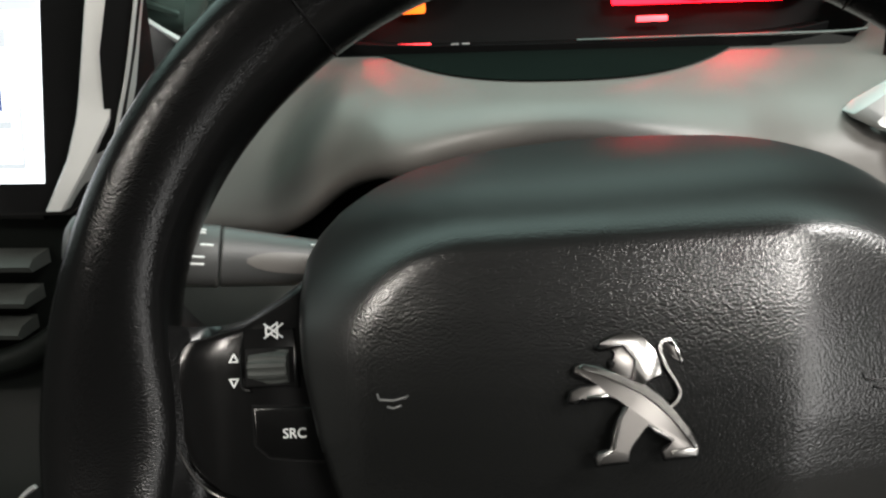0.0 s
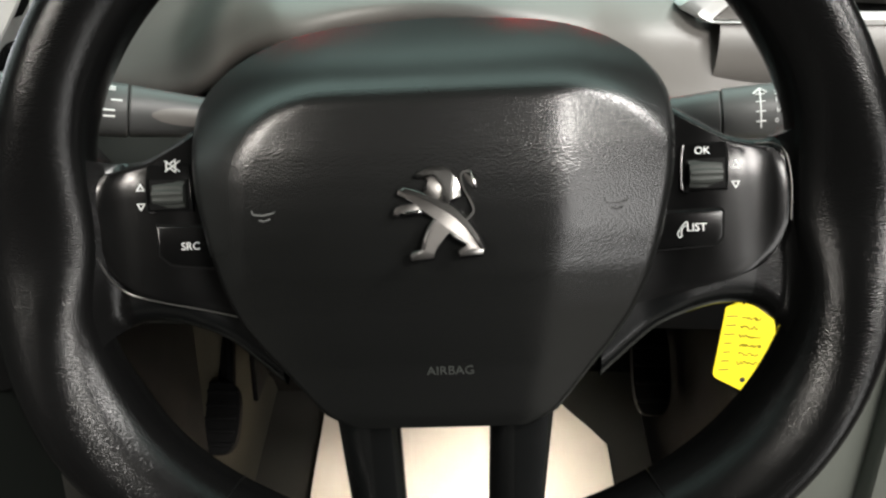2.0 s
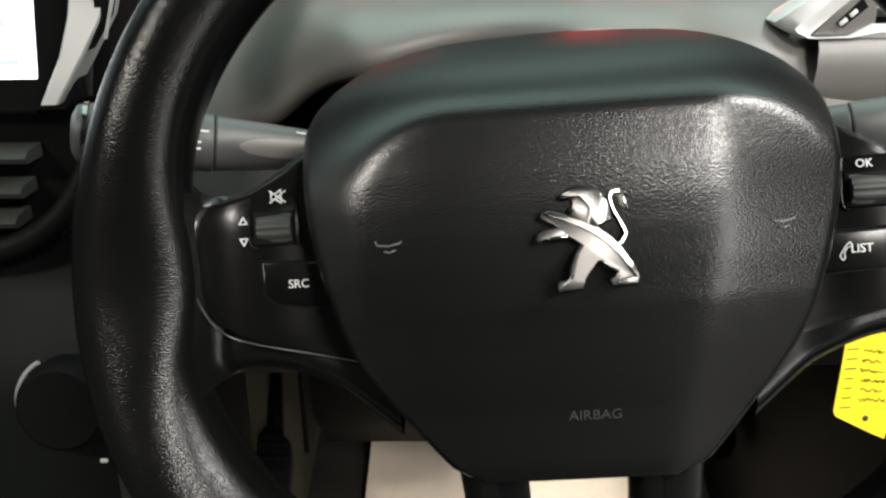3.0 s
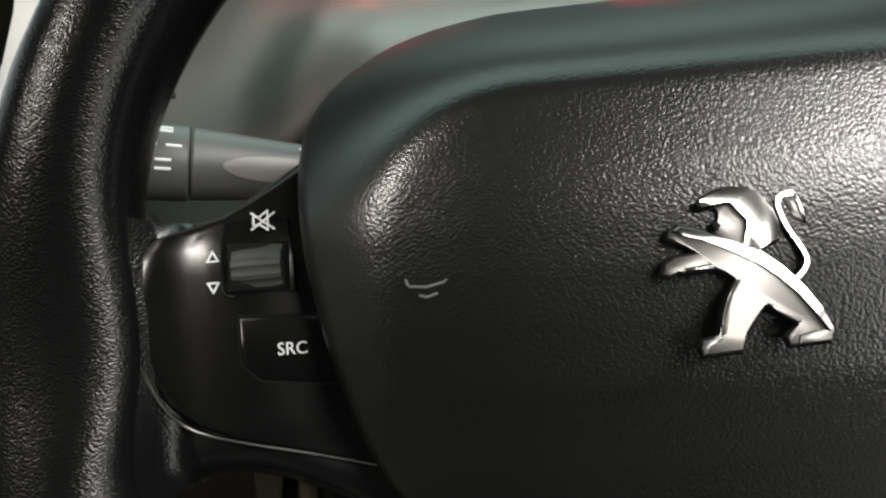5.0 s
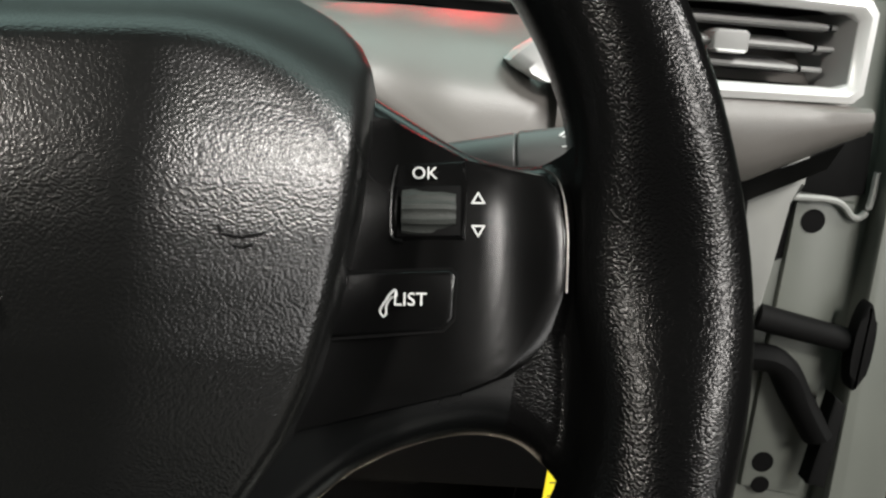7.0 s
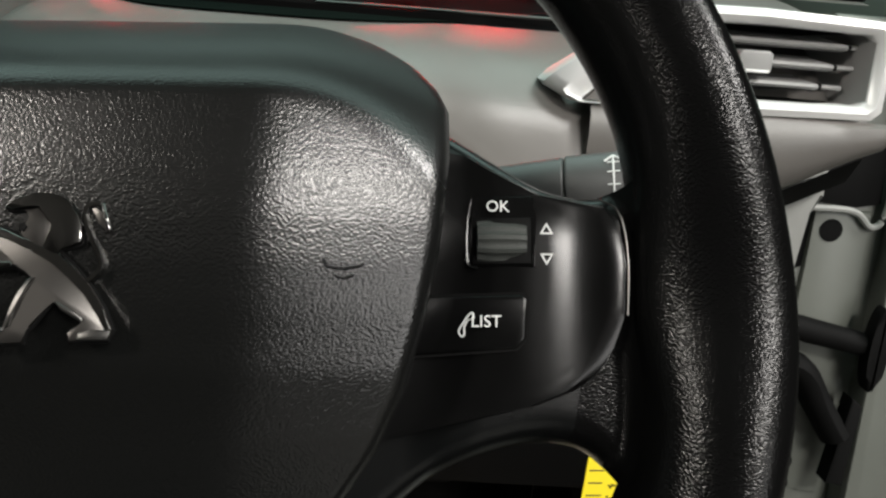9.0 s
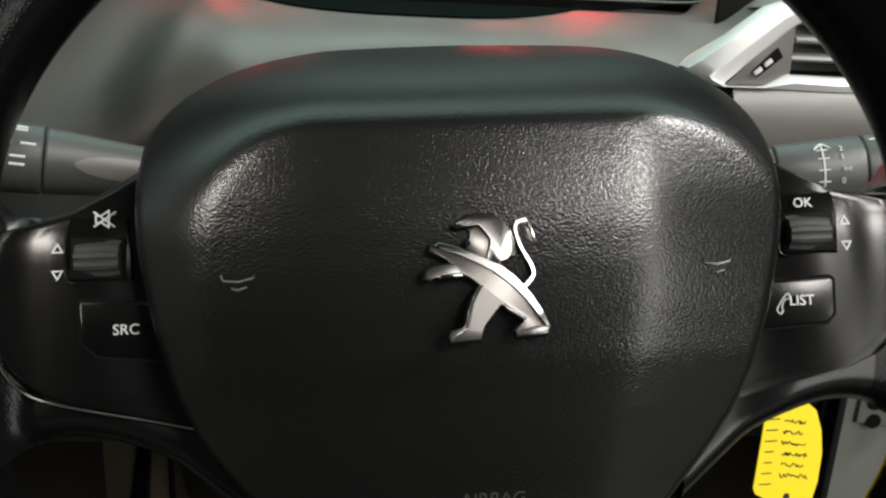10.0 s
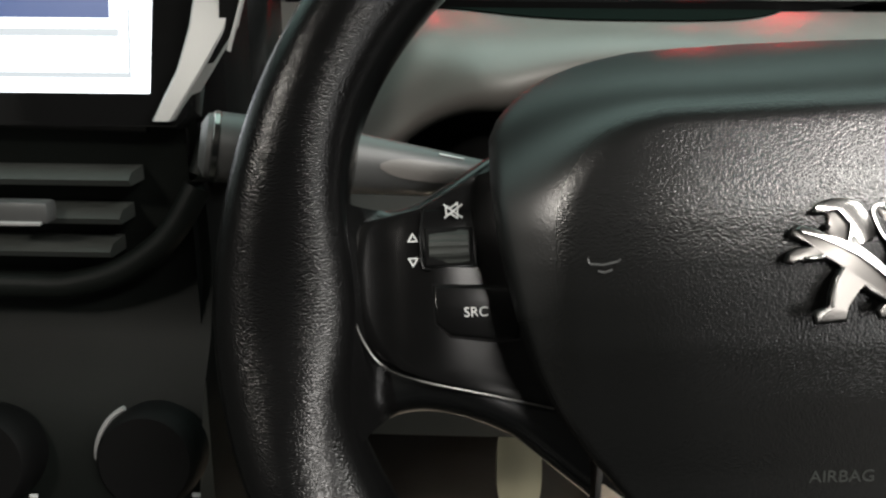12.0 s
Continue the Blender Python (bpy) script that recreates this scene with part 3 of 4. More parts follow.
# black sheet put in for the shaded gap below the charcoal lip
part("lip_shade_sheet", sheet([[(x, dash_lip(x)[0] + 0.01 + k, dash_lip(x)[1] - 0.013 - h) for k, h in ((0, 0), (0.012, 0.002), (0.03, 0.02), (0.032, 0.12))] for x in np.linspace(-0.2, 0.352, 80)]), BLACK, dash, "black sheet for the shade under the moulding")

# smooth dark patch laid over the shelf under the instruments
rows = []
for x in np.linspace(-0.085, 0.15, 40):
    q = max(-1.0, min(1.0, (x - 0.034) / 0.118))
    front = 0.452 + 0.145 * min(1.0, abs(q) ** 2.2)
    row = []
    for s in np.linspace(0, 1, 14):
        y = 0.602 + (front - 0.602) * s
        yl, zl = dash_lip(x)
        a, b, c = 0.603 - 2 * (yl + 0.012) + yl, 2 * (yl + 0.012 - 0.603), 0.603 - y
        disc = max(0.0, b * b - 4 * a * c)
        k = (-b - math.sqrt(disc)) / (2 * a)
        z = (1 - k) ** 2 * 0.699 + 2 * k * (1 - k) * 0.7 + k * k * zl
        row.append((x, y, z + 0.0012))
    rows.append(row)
part("shelf_dark_patch", sheet(rows), SHELF, dash, "smooth dark patch on the shelf")

# dash top behind, and the panels under it
part("top_pad", sheet([[(x, y, z) for x in np.linspace(0.25, 0.42, 8)] for y, z in ((0.616, 0.7325), (0.66, 0.7405), (0.8, 0.765), (1.0, 0.8))]), DASH, dash)
part("top_pad", sheet([[(x, y, z) for x in np.linspace(-1.1, -0.165, 12)] for y, z in ((0.45, 0.752), (0.55, 0.772), (0.7, 0.785), (0.85, 0.795), (1.0, 0.8))]), DASH, dash)
part("top_pad", sheet([[(x, y, z) for x in np.linspace(-0.17, 0.26, 8)] for y, z in ((0.73, 0.825), (0.85, 0.81), (1.0, 0.8))]), DASH, dash)
part("top_slot", box(0.13, 0.016, 0.003, (0.358, 0.637, 0.7375), 0.001), BLACK, dash)
part("underside", box(0.26, 0.14, 0.03, (0.16, 0.56, 0.59), 0.01), BLACK, dash)
part("knee_panel", sheet([[(x, y, z) for x in np.linspace(0.06, 0.314, 12)] for y, z in ((0.475, 0.615), (0.47, 0.58), (0.475, 0.53), (0.49, 0.46), (0.51, 0.42), (0.545, 0.41))]), BLACK, dash, "black panel under the dashboard")
part("lower_panel", sheet([[(x, y, z) for x in np.linspace(-0.21, 0.0, 12)] for y, z in ((0.46, 0.6), (0.45, 0.56), (0.447, 0.52), (0.452, 0.475), (0.468, 0.44), (0.52, 0.425), (0.62, 0.42))]), DASHD, dash)

# red lamp of the push switch under the ledge
switch = thing("dashboard_switch", "small black switch with a glowing red lamp", "switch")
part("switch_body", box(0.05, 0.014, 0.016, (0.222, 0.498, 0.6065), 0.003), BLACK, switch)
part("switch_lamp", box(0.007, 0.002, 0.003, (0.22, 0.4905, 0.6085), 0.0008), RED, switch, "red glowing lamp")

# ---- instrument cluster ----
cluster = thing("instrument_cluster", "black instrument cluster with red-lit dials", "instrument cluster")
part("hood", sheet([[(x, y, z) for y, z in ((0.6, 0.80), (0.66, 0.832), (0.74, 0.826), (0.8, 0.80))] for x in np.linspace(-0.194, 0.258, 16)]), DASHD, cluster)
for x in (-0.192, 0.256):
    part("side_cheek", slab([(0.63, 0.700), (0.61, 0.80), (0.66, 0.832), (0.8, 0.80), (0.8, 0.70)], -0.006, 0.006, 0.002), PIANO, cluster).matrix_local = Matrix(((0, 0, 1, x), (1, 0, 0, 0), (0, 1, 0, 0), (0, 0, 0, 1)))
# chrome bead replaces the gloss highlight that runs along the tray
edge = spline([(0.05, 0.6005, 0.7062), (0.12, 0.6005, 0.7066), (0.19, 0.601, 0.7068), (0.226, 0.6015, 0.7072), (0.24, 0.602, 0.709), (0.25, 0.602, 0.7135), (0.2565, 0.603, 0.722), (0.2575, 0.604, 0.73), (0.252, 0.606, 0.739)], 6)
part("tray_edge_glint", tube(edge, 0.0011, 8), PALE, cluster, "chrome bead for the gloss highlight on the tray edge")
part("side_ear", slab([(0.238, 0.704), (0.249, 0.7105), (0.2565, 0.721), (0.2575, 0.731), (0.252, 0.74), (0.236, 0.74)], -0.03, 0.0, 0.003), PIANO, cluster, "gloss black ear").matrix_local = pose(0, 0.606, 0, 90)
part("dial_plate", sheet([[(x, y, z) for y, z in ((0.655, 0.7038), (0.66, 0.712), (0.685, 0.825))] for x in np.linspace(-0.188, 0.25, 10)]), BLACK, cluster)
part("gloss_tray", sheet([[(x, y + 0.02 * (abs(x - 0.04) / 0.18) ** 6, z + 0.008 * (abs(x - 0.04) / 0.18) ** 4) for y, z in ((0.602, 0.697), (0.5995, 0.7045), (0.6015, 0.7056), (0.605, 0.7052), (0.611, 0.7036), (0.656, 0.7038))] for x in np.linspace(-0.14, 0.22, 28)]), BLACK, cluster, "matt black tray")
part("warning_light", box(0.022, 0.002, 0.004, (0.106, 0.646, 0.7175), 0.0008), RED, cluster, "glowing red bar")


def dial(x, z, r, first, last, count, needle):
    """A round gauge of radius r; its figures run from the first to the last angle."""
    d = new("dial", None)
    d.parent = cluster
    d.matrix_local = pose(x, 0.655, z, 76)
    part("bezel_ring", lathe([(r, -0.004), (r + 0.002, 0.0), (r + 0.0025, 0.008), (r + 0.0008, 0.0095), (r - 0.0008, 0.008), (r - 0.001, 0.0), (r - 0.0015, -0.002)], 48), CHROME, d)
    part("dial_face", lathe([(r - 0.0012, -0.003), (r - 0.0012, 0.0005), (0.001, 0.0008)], 48), BLACK, d)
    for k in range(count):
        a = radians(first + (last - first) * k / (count - 1))
        m = pose(0.84 * r * math.cos(a), 0.84 * r * math.sin(a), 0.0016, 0, 0, math.degrees(a))
        part("figure", box(0.0085 if k % 2 == 0 else 0.0045, 0.0036 if k % 2 == 0 else 0.0022, 0.0012, (0, 0, 0), 0.0005), WHITELED if k % 5 else RED, d).matrix_local = m
    a = radians(needle)
    part("needle", tube([(0.2 * r * math.cos(a), 0.2 * r * math.sin(a), 0.004), (0.8 * r * math.cos(a), 0.8 * r * math.sin(a), 0.004)], [0.0016, 0.0007], 6), RED, d, "red lit needle")
    arc = [(0.66 * r * math.cos(radians(q)), 0.66 * r * math.sin(radians(q)), 0.0018) for q in range(200, 345, 8)]
    part("red_arc", tube(arc, 0.0014, 6), RED, d, "glowing red arc")


dial(-0.079, 0.774, 0.045, 225, -45, 25, 200)
dial(0.135, 0.774, 0.045, 225, -45, 25, 206)
dial(-0.148, 0.767, 0.034, 205, 285, 7, 262)
dial(0.2, 0.764, 0.033, 335, 255, 7, 248)
part("centre_display", box(0.07, 0.004, 0.05, (0.03, 0.662, 0.762), 0.002), PIANO, cluster, "dark display")
part("lit_scale", box(0.12, 0.003, 0.012, (0.137, 0.648, 0.7335), 0.002), REDGLOW, cluster, "glowing red scale")
part("lit_scale", box(0.03, 0.003, 0.007, (-0.098, 0.648, 0.7315), 0.002), REDGLOW, cluster, "glowing red scale")
part("lit_scale", box(0.02, 0.003, 0.012, (-0.068, 0.648, 0.732), 0.002), ORANGE, cluster, "glowing orange scale")
part("warning_light", box(0.03, 0.012, 0.0006, (-0.068, 0.628, 0.7049), 0.0002), RED, cluster, "glowing red bar")
for x in (0.112, 0.124):
    part("warning_light", box(0.006, 0.006, 0.0006, (x, 0.626, 0.7049), 0.0002), RED, cluster, "glowing red lamp")
for x in (-0.035, -0.027, 0.082, 0.09, 0.098, 0.14):
    part("marking", box(0.005, 0.004, 0.0005, (x, 0.626, 0.7046), 0.0002), PRINT, cluster)

# ---- side air vent with its silver spear trim ----
vent = thing("air_vent", "side air vent with satin silver frame and black slats", "air vent")


def vent_ring():
    # from the spear's tip round the lower edge, the right side and the top
    outer = [(0.1795, 0.6745), (0.1825, 0.6715), (0.195, 0.6655), (0.205, 0.6652), (0.221, 0.6652), (0.24, 0.6645), (0.26, 0.664), (0.346, 0.6665), (0.3505, 0.671), (0.3505, 0.709), (0.346, 0.7145), (0.285, 0.7165), (0.255, 0.716), (0.238, 0.7135), (0.22, 0.7075), (0.2, 0.6915), (0.184, 0.6795)]
    inner = [(0.2005, 0.6672), (0.201, 0.6664), (0.202, 0.6659), (0.206, 0.6657), (0.222, 0.6662), (0.2345, 0.673), (0.262, 0.6725), (0.338, 0.6735), (0.3415, 0.676), (0.3415, 0.704), (0.338, 0.7075), (0.285, 0.7085), (0.262, 0.708), (0.245, 0.705), (0.2325, 0.6965), (0.216, 0.682), (0.203, 0.6696)]
    bm = bmesh.new()
    n = len(outer)
    rings = []
    mix = lambda k: [(a * (1 - k) + b * k, c * (1 - k) + d * k) for (a, c), (b, d) in zip(outer, inner)]
    for pts, y in ((outer, 0.462), (outer, 0.4525), (mix(0.08), 0.4498), (mix(0.5), 0.4480), (mix(0.58), 0.4484), (mix(0.92), 0.4505), (inner, 0.452), (inner, 0.475)):
        rings.append([bm.verts.new((p[0], y + (0.006 if p[0] < 0.185 else 0.0), p[1])) for p in pts])
    for a, b in zip(rings, rings[1:]):
        for i in range(n):
            bm.faces.new((a[i], a[(i + 1) % n], b[(i + 1) % n], b[i]))
    return bm


part("frame", vent_ring(), SILVER, vent, "satin silver spear-shaped frame")
part("wedge_panel", slab([(0.201, 0.6664), (0.222, 0.6664), (0.2365, 0.6734), (0.2355, 0.6985), (0.2325, 0.6965), (0.216, 0.682)], 0.0, 0.004, 0.0006), DASH, vent, "grey wedge panel").matrix_local = Matrix(((1, 0, 0, 0), (0, 0, -1, 0.4565), (0, 1, 0, 0), (0, 0, 0, 1)))
part("wedge_slot", slab([(0.2145, 0.6735), (0.218, 0.6708), (0.2305, 0.682), (0.227, 0.6868)], 0.0, 0.001), BLACK, vent).matrix_local = Matrix(((1, 0, 0, 0), (0, 0, -1, 0.4524), (0, 1, 0, 0), (0, 0, 0, 1)))
part("duct", box(0.13, 0.004, 0.05, (0.293, 0.545, 0.69), 0.001), BLACK, vent)
for k, (z, x0, x1) in enumerate(((0.6795, 0.236, 0.3205), (0.6895, 0.239, 0.3265), (0.6995, 0.243, 0.332))):
    rows = [[(x, 0.4635, z - 0.0008), (x, 0.4575, z + 0.0002), (x, 0.4565, z + 0.0014), (x, 0.4575, z + 0.0028), (x + d, 0.476, z + 0.0062), (x + d, 0.476, z + 0.003)] for x, d in ((x0, 0.0), (x1 - 0.004, -0.004), (x1, -0.008))]
    rows[2] = [(p[0], p[1] + 0.003, p[2]) for p in rows[2]]
    part("slat", capped(rows), VANE, vent, "pale grey horizontal slat")
    part("pivot", tube([(x1 - 0.002, 0.4625, z + 0.0016), (x1 + 0.0125, 0.4625, z + 0.0016)], 0.0013, 10), VANE, vent)
    part("pivot_collar", tube([(x1 + 0.0005, 0.4625, z + 0.0016), (x1 + 0.0022, 0.4625, z + 0.0016)], 0.0017, 10), BLACK, vent)
slider = part("slider", slab([(-0.0085, -0.0045), (-0.006, -0.006), (0.006, -0.006), (0.0085, -0.0045), (0.0085, 0.0035), (0.0065, 0.005), (-0.0065, 0.005), (-0.0085, 0.0035)], -0.012, 0.004, 0.0012, 3), VANE, vent, "grey slider tab")
slider.matrix_local = Matrix(((1, 0, 0, 0.284), (0, 0, -1, 0.4565), (0, 1, 0, 0.6915), (0, 0, 0, 1)))
part("slider_lip", slab([(-0.0065, -0.0058), (0.0065, -0.0058), (0.0075, -0.0042), (-0.0075, -0.0042)], 0.003, 0.0052, 0.0005), SILVER, slider, "bright lower lip")
part("side_wall", sheet([[(0.3415, 0.452, z), (0.337, 0.462, z), (0.331, 0.486, z), (0.329, 0.54, z)] for z in np.linspace(0.6735, 0.7075, 6)]), VANE, vent, "sloping grey cheek")
part("floor_plate", sheet([[(x, 0.452, 0.6732), (x, 0.54, 0.6745)] for x in np.linspace(0.236, 0.341, 6)]), BLACK, vent)
part("roof_plate", sheet([[(x, 0.452, 0.7078), (x, 0.54, 0.7065)] for x in np.linspace(0.245, 0.341, 6)]), BLACK, vent)
for a, b in ((0.2175, 0.6742), (0.2225, 0.6788)):
    part("thumbwheel_rib", box(0.0048, 0.0016, 0.0026, (0, 0, 0), 0.0006), PRINT, vent, "white thumbwheel rib").matrix_local = pose(a, 0.4508, b, 0, -42, 0)
rows = []
for y, f in ((0.4515, 0.0), (0.4475, 0.12), (0.4465, 0.35), (0.448, 0.6), (0.453, 0.85), (0.462, 1.0)):
    rows.append([(x, y, 0.6655 + (0.622 + max(0.0, x - 0.3) * 0.5 - 0.6655) * f) for x in np.linspace(0.205, 0.356, 16)])
part("end_panel", sheet(rows), DASH, dash)
# another black sheet, standing for the shade under the end panel
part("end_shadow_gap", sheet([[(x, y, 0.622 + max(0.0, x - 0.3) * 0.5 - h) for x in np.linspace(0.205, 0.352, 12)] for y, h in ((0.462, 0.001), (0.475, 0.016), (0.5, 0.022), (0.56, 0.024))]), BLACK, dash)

# ---- steering column ----
column = thing("steering_column", "black plastic steering column shroud", "steering column")
rows = []
for y, hw, top, low in ((0.275, 0.042, 0.625, 0.555), (0.3, 0.055, 0.64, 0.545), (0.36, 0.06, 0.65, 0.535), (0.44, 0.062, 0.655, 0.53), (0.52, 0.062, 0.655, 0.53)):
    ring = []
    for k in range(28):
        q = 2 * math.pi * k / 28
        cx, cz = math.cos(q), math.sin(q)
        ring.append((MID + math.copysign(abs(cx) ** 0.6, cx) * hw, y, (top + low) / 2 + math.copysign(abs(cz) ** 0.6, cz) * (top - low) / 2))
    rows.append(ring)
part("shroud", capped(rows), BLACK, column)
part("ignition_lock", lathe([(0.016, 0.0), (0.016, 0.03), (0.013, 0.034), (0.002, 0.034)], 24), BLACK, column).matrix_local = pose(0.09, 0.36, 0.575, 60, 0, 50)


def stalk(name, label, s):
    """A column stalk; s is the side. Its own axis is z, from the column outwards."""
    ob = thing(name, label, "column stalk")
    base = Vector((MID + s * 0.05, 0.352, 0.625))
    tip = Vector((MID + s * 0.196, 0.306 if s < 0 else 0.322, 0.6505))
    d = (tip - base)
    length = d.length
    m = Matrix.Translation(base) @ d.to_track_quat("Z", "Y").to_matrix().to_4x4()
    ob.matrix_world = m

    def ring(z, ru, rv):
        return [(ru * math.cos(2 * math.pi * k / 28), rv * math.sin(2 * math.pi * k / 28), z) for k in range(28)]
    L = length
    part("arm", capped([ring(z * L, a, b) for z, a, b in ((0, 0.005, 0.006), (0.2, 0.006, 0.0072), (0.42, 0.0082, 0.0100), (0.62, 0.0106, 0.0124), (0.625, 0.01, 0.0118))]), STALK, ob)
    part("turning_sleeve", capped([ring(z * L, a, b) for z, a, b in ((0.628, 0.0104, 0.0122), (0.632, 0.011, 0.0128), (0.84, 0.0122, 0.0135), (0.845, 0.0118, 0.013))]), STALK, ob)
    part("tip_cap", capped([ring(z * L, a, b) for z, a, b in ((0.848, 0.0118, 0.013), (0.852, 0.0123, 0.0136), (0.95, 0.0122, 0.0135), (0.985, 0.0108, 0.0122), (1.0, 0.007, 0.008))]), STALK, ob)
    part("tip_ring", capped([ring(z * L, a, b) for z, a, b in ((0.955, 0.0121, 0.0134), (0.958, 0.01265, 0.0139), (0.97, 0.0124, 0.0136), (0.974, 0.0115, 0.0125))]), CHROME, ob, "chrome ring")
    return ob, L, ring


def stalk_point(ob, f, q, L, r=0.0137):
    """A point on a stalk: the share of its length and the angle round it."""
    ru = float(np.interp(f, (0, 0.2, 0.42, 0.62, 0.84, 1), (0.005, 0.006, 0.0082, 0.0106, 0.0122, 0.0122)))
    rv = float(np.interp(f, (0, 0.2, 0.42, 0.62, 0.84, 1), (0.006, 0.0072, 0.0100, 0.0124, 0.0137, 0.0137)))
    return Vector(((ru + 0.0003) * math.cos(q), (rv + 0.0003) * math.sin(q), f * L))


left_stalk, LL, _ = stalk("indicator_stalk", "grey plastic indicator and light stalk with white printed signs", -1)
right_stalk, RL, _ = stalk("wiper_stalk", "grey plastic wiper stalk with white printed scale", 1)


def facing(ob):
    """The angle round a stalk that faces the driver and up."""
    inv = ob.matrix_world.to_3x3().inverted()
    p = inv @ Vector((0.0, -0.9, 0.42))
    return math.atan2(p.y, p.x), inv


def stalk_mark(ob, L, f0, f1, dq0, dq1, r=0.0004):
    q, _ = facing(ob)
    pts = [stalk_point(ob, f0 + (f1 - f0) * t, q + dq0 + (dq1 - dq0) * t, L) for t in np.linspace(0, 1, 6)]
    part("printed_mark", tube(pts, r, 5), PRINT, ob)


def up_sign(ob):
    q, inv = facing(ob)
    p = inv @ Vector((0, 0, 1.0))
    up = math.atan2(p.y, p.x)
    return 1 if math.sin(up - q) > 0 else -1


for ob, L, rest in ((left_stalk, LL, 0.44), (right_stalk, RL, 0.4)):
    q, inv = facing(ob)
    sg = up_sign(ob)
    rows = []
    for f in np.linspace(rest - 0.22, rest + 0.12, 14):
        t = (f - (rest - 0.22)) / 0.34
        half = 0.42 * math.sqrt(max(0.03, 1 - max(0, t - 0.6) ** 2 / 0.16))
        rows.append([stalk_point(ob, f, q - sg * 0.25 + half * a, L) for a in np.linspace(-1, 1, 9)])
    part("thumb_flat", sheet(rows), DASH if ob is left_stalk else BLACK, ob, "flattened thumb rest")

sg = up_sign(right_stalk)
stalk_mark(right_stalk, RL, 0.74, 0.74, -sg * 0.75, sg * 0.75)
for dq in (-0.5, -0.15, 0.2, 0.5):
    stalk_mark(right_stalk, RL, 0.726, 0.754, sg * dq, sg * dq, 0.0003)
stalk_mark(right_stalk, RL, 0.72, 0.74, sg * 0.55, sg * 0.78)
stalk_mark(right_stalk, RL, 0.76, 0.74, sg * 0.55, sg * 0.78)
stalk_mark(right_stalk, RL, 0.86, 0.92, sg * 0.72, sg * 0.78)
sg = up_sign(left_stalk)
for f, dq in ((0.68, 0.75), (0.68, 0.62), (0.66, 0.18), (0.71, 0.18), (0.68, -0.2), (0.68, -0.42)):
    stalk_mark(left_stalk, LL, f - 0.016, f + 0.016, sg * dq, sg * dq, 0.0005)
stalk_mark(left_stalk, LL, 0.33, 0.4, sg * 0.62, sg * 0.62, 0.0005)


def on_stalk(ob, L, text, size, f, dq):
    q, inv = facing(ob)
    a = q + dq
    p = stalk_point(ob, f, a, L)
    out = Vector((math.cos(a), math.sin(a), 0))
    side = Vector((0, 0, 1.0 if ob is right_stalk else -1.0))
    up = out.cross(side)
    m = Matrix((side, up, out)).transposed().to_4x4()
    return words("lettering", text, size, PRINT, ob, Matrix.Translation(p + out * 0.0002) @ m, 0.0001)


sg = up_sign(right_stalk)
on_stalk(right_stalk, RL, "2", 0.0032, 0.785, sg * 0.48)
on_stalk(right_stalk, RL, "1", 0.0032, 0.785, sg * 0.2)
on_stalk(right_stalk, RL, "Int", 0.003, 0.795, sg * -0.15)
on_stalk(right_stalk, RL, "0", 0.0032, 0.785, sg * -0.5)

# ---- yellow key tag ----
tag = thing("key_tag", "yellow paper key tag with handwritten lines hanging below the column", "key tag")
TAGM = pose(0.217, 0.351, 0.499, 80, 0, 6)
out = [(-0.0145, 0.026), (-0.006, 0.029), (0.006, 0.029), (0.012, 0.024), (0.0155, 0.014), (0.0168, 0.002), (0.0155, -0.012), (0.0105, -0.031), (0.004, -0.028), (-0.0175, -0.0165), (-0.019, -0.0135), (-0.0165, 0.008)]
card = part("card", slab(out, -0.0004, 0.0004), TAG, tag, "yellow card", smooth=False)
card.matrix_local = TAGM
for k in range(7):
    v, tilt = 0.0195 - 0.0054 * k, -0.12
    part("printed_bar", box(random.uniform(0.004, 0.007), 0.0005, 0.0002, (-0.0105 - 0.0004 * k, v + 0.0012, 0.00055)), INK, card)
    if k < 6:
        x0, x1 = -0.0062 + random.uniform(0, 0.002), random.uniform(0.006, 0.0105)
        n = int((x1 - x0) / 0.0006)
        pts = [(x0 + 0.0006 * i, v + tilt * 0.0006 * i + random.uniform(-0.001, 0.0012) * (1 if i % 2 else -1), 0.0006) for i in range(n)]
        part("written_line", tube(spline(pts, 2), 0.00022, 4), INK, card)
part("eyelet", lathe([(0.0016, 0.0), (0.0016, 0.0006), (0.0004, 0.0006)], 12), INK, card).matrix_local = pose(-0.001, -0.0185, 0.0002)
part("string", tube(spline([(0.211, 0.352, 0.528), (0.207, 0.352, 0.556), (0.17, 0.352, 0.578), (0.115, 0.352, 0.583)], 6), 0.0008, 6), SEAL, tag)

# ---- centre screen and console ----
display = thing("infotainment_screen", "lit infotainment touchscreen in a black bezel with silver side trim", "touchscreen")
SM = pose(-0.285, 0.372, 0.705, 80)
bez = part("bezel", slab([(-0.125, -0.058), (0.094, -0.058), (0.1, -0.052), (0.112, 0.052), (0.106, 0.058), (-0.125, 0.058)], -0.02, 0.0, 0.003), PIANO, display, "gloss black bezel")
bez.matrix_local = SM
part("lit_panel", slab([(-0.118, -0.0425), (0.083, -0.0425), (0.087, 0.044), (-0.118, 0.044)], 0.0002, 0.0008), SCREEN, display, "bright white screen page").matrix_local = SM
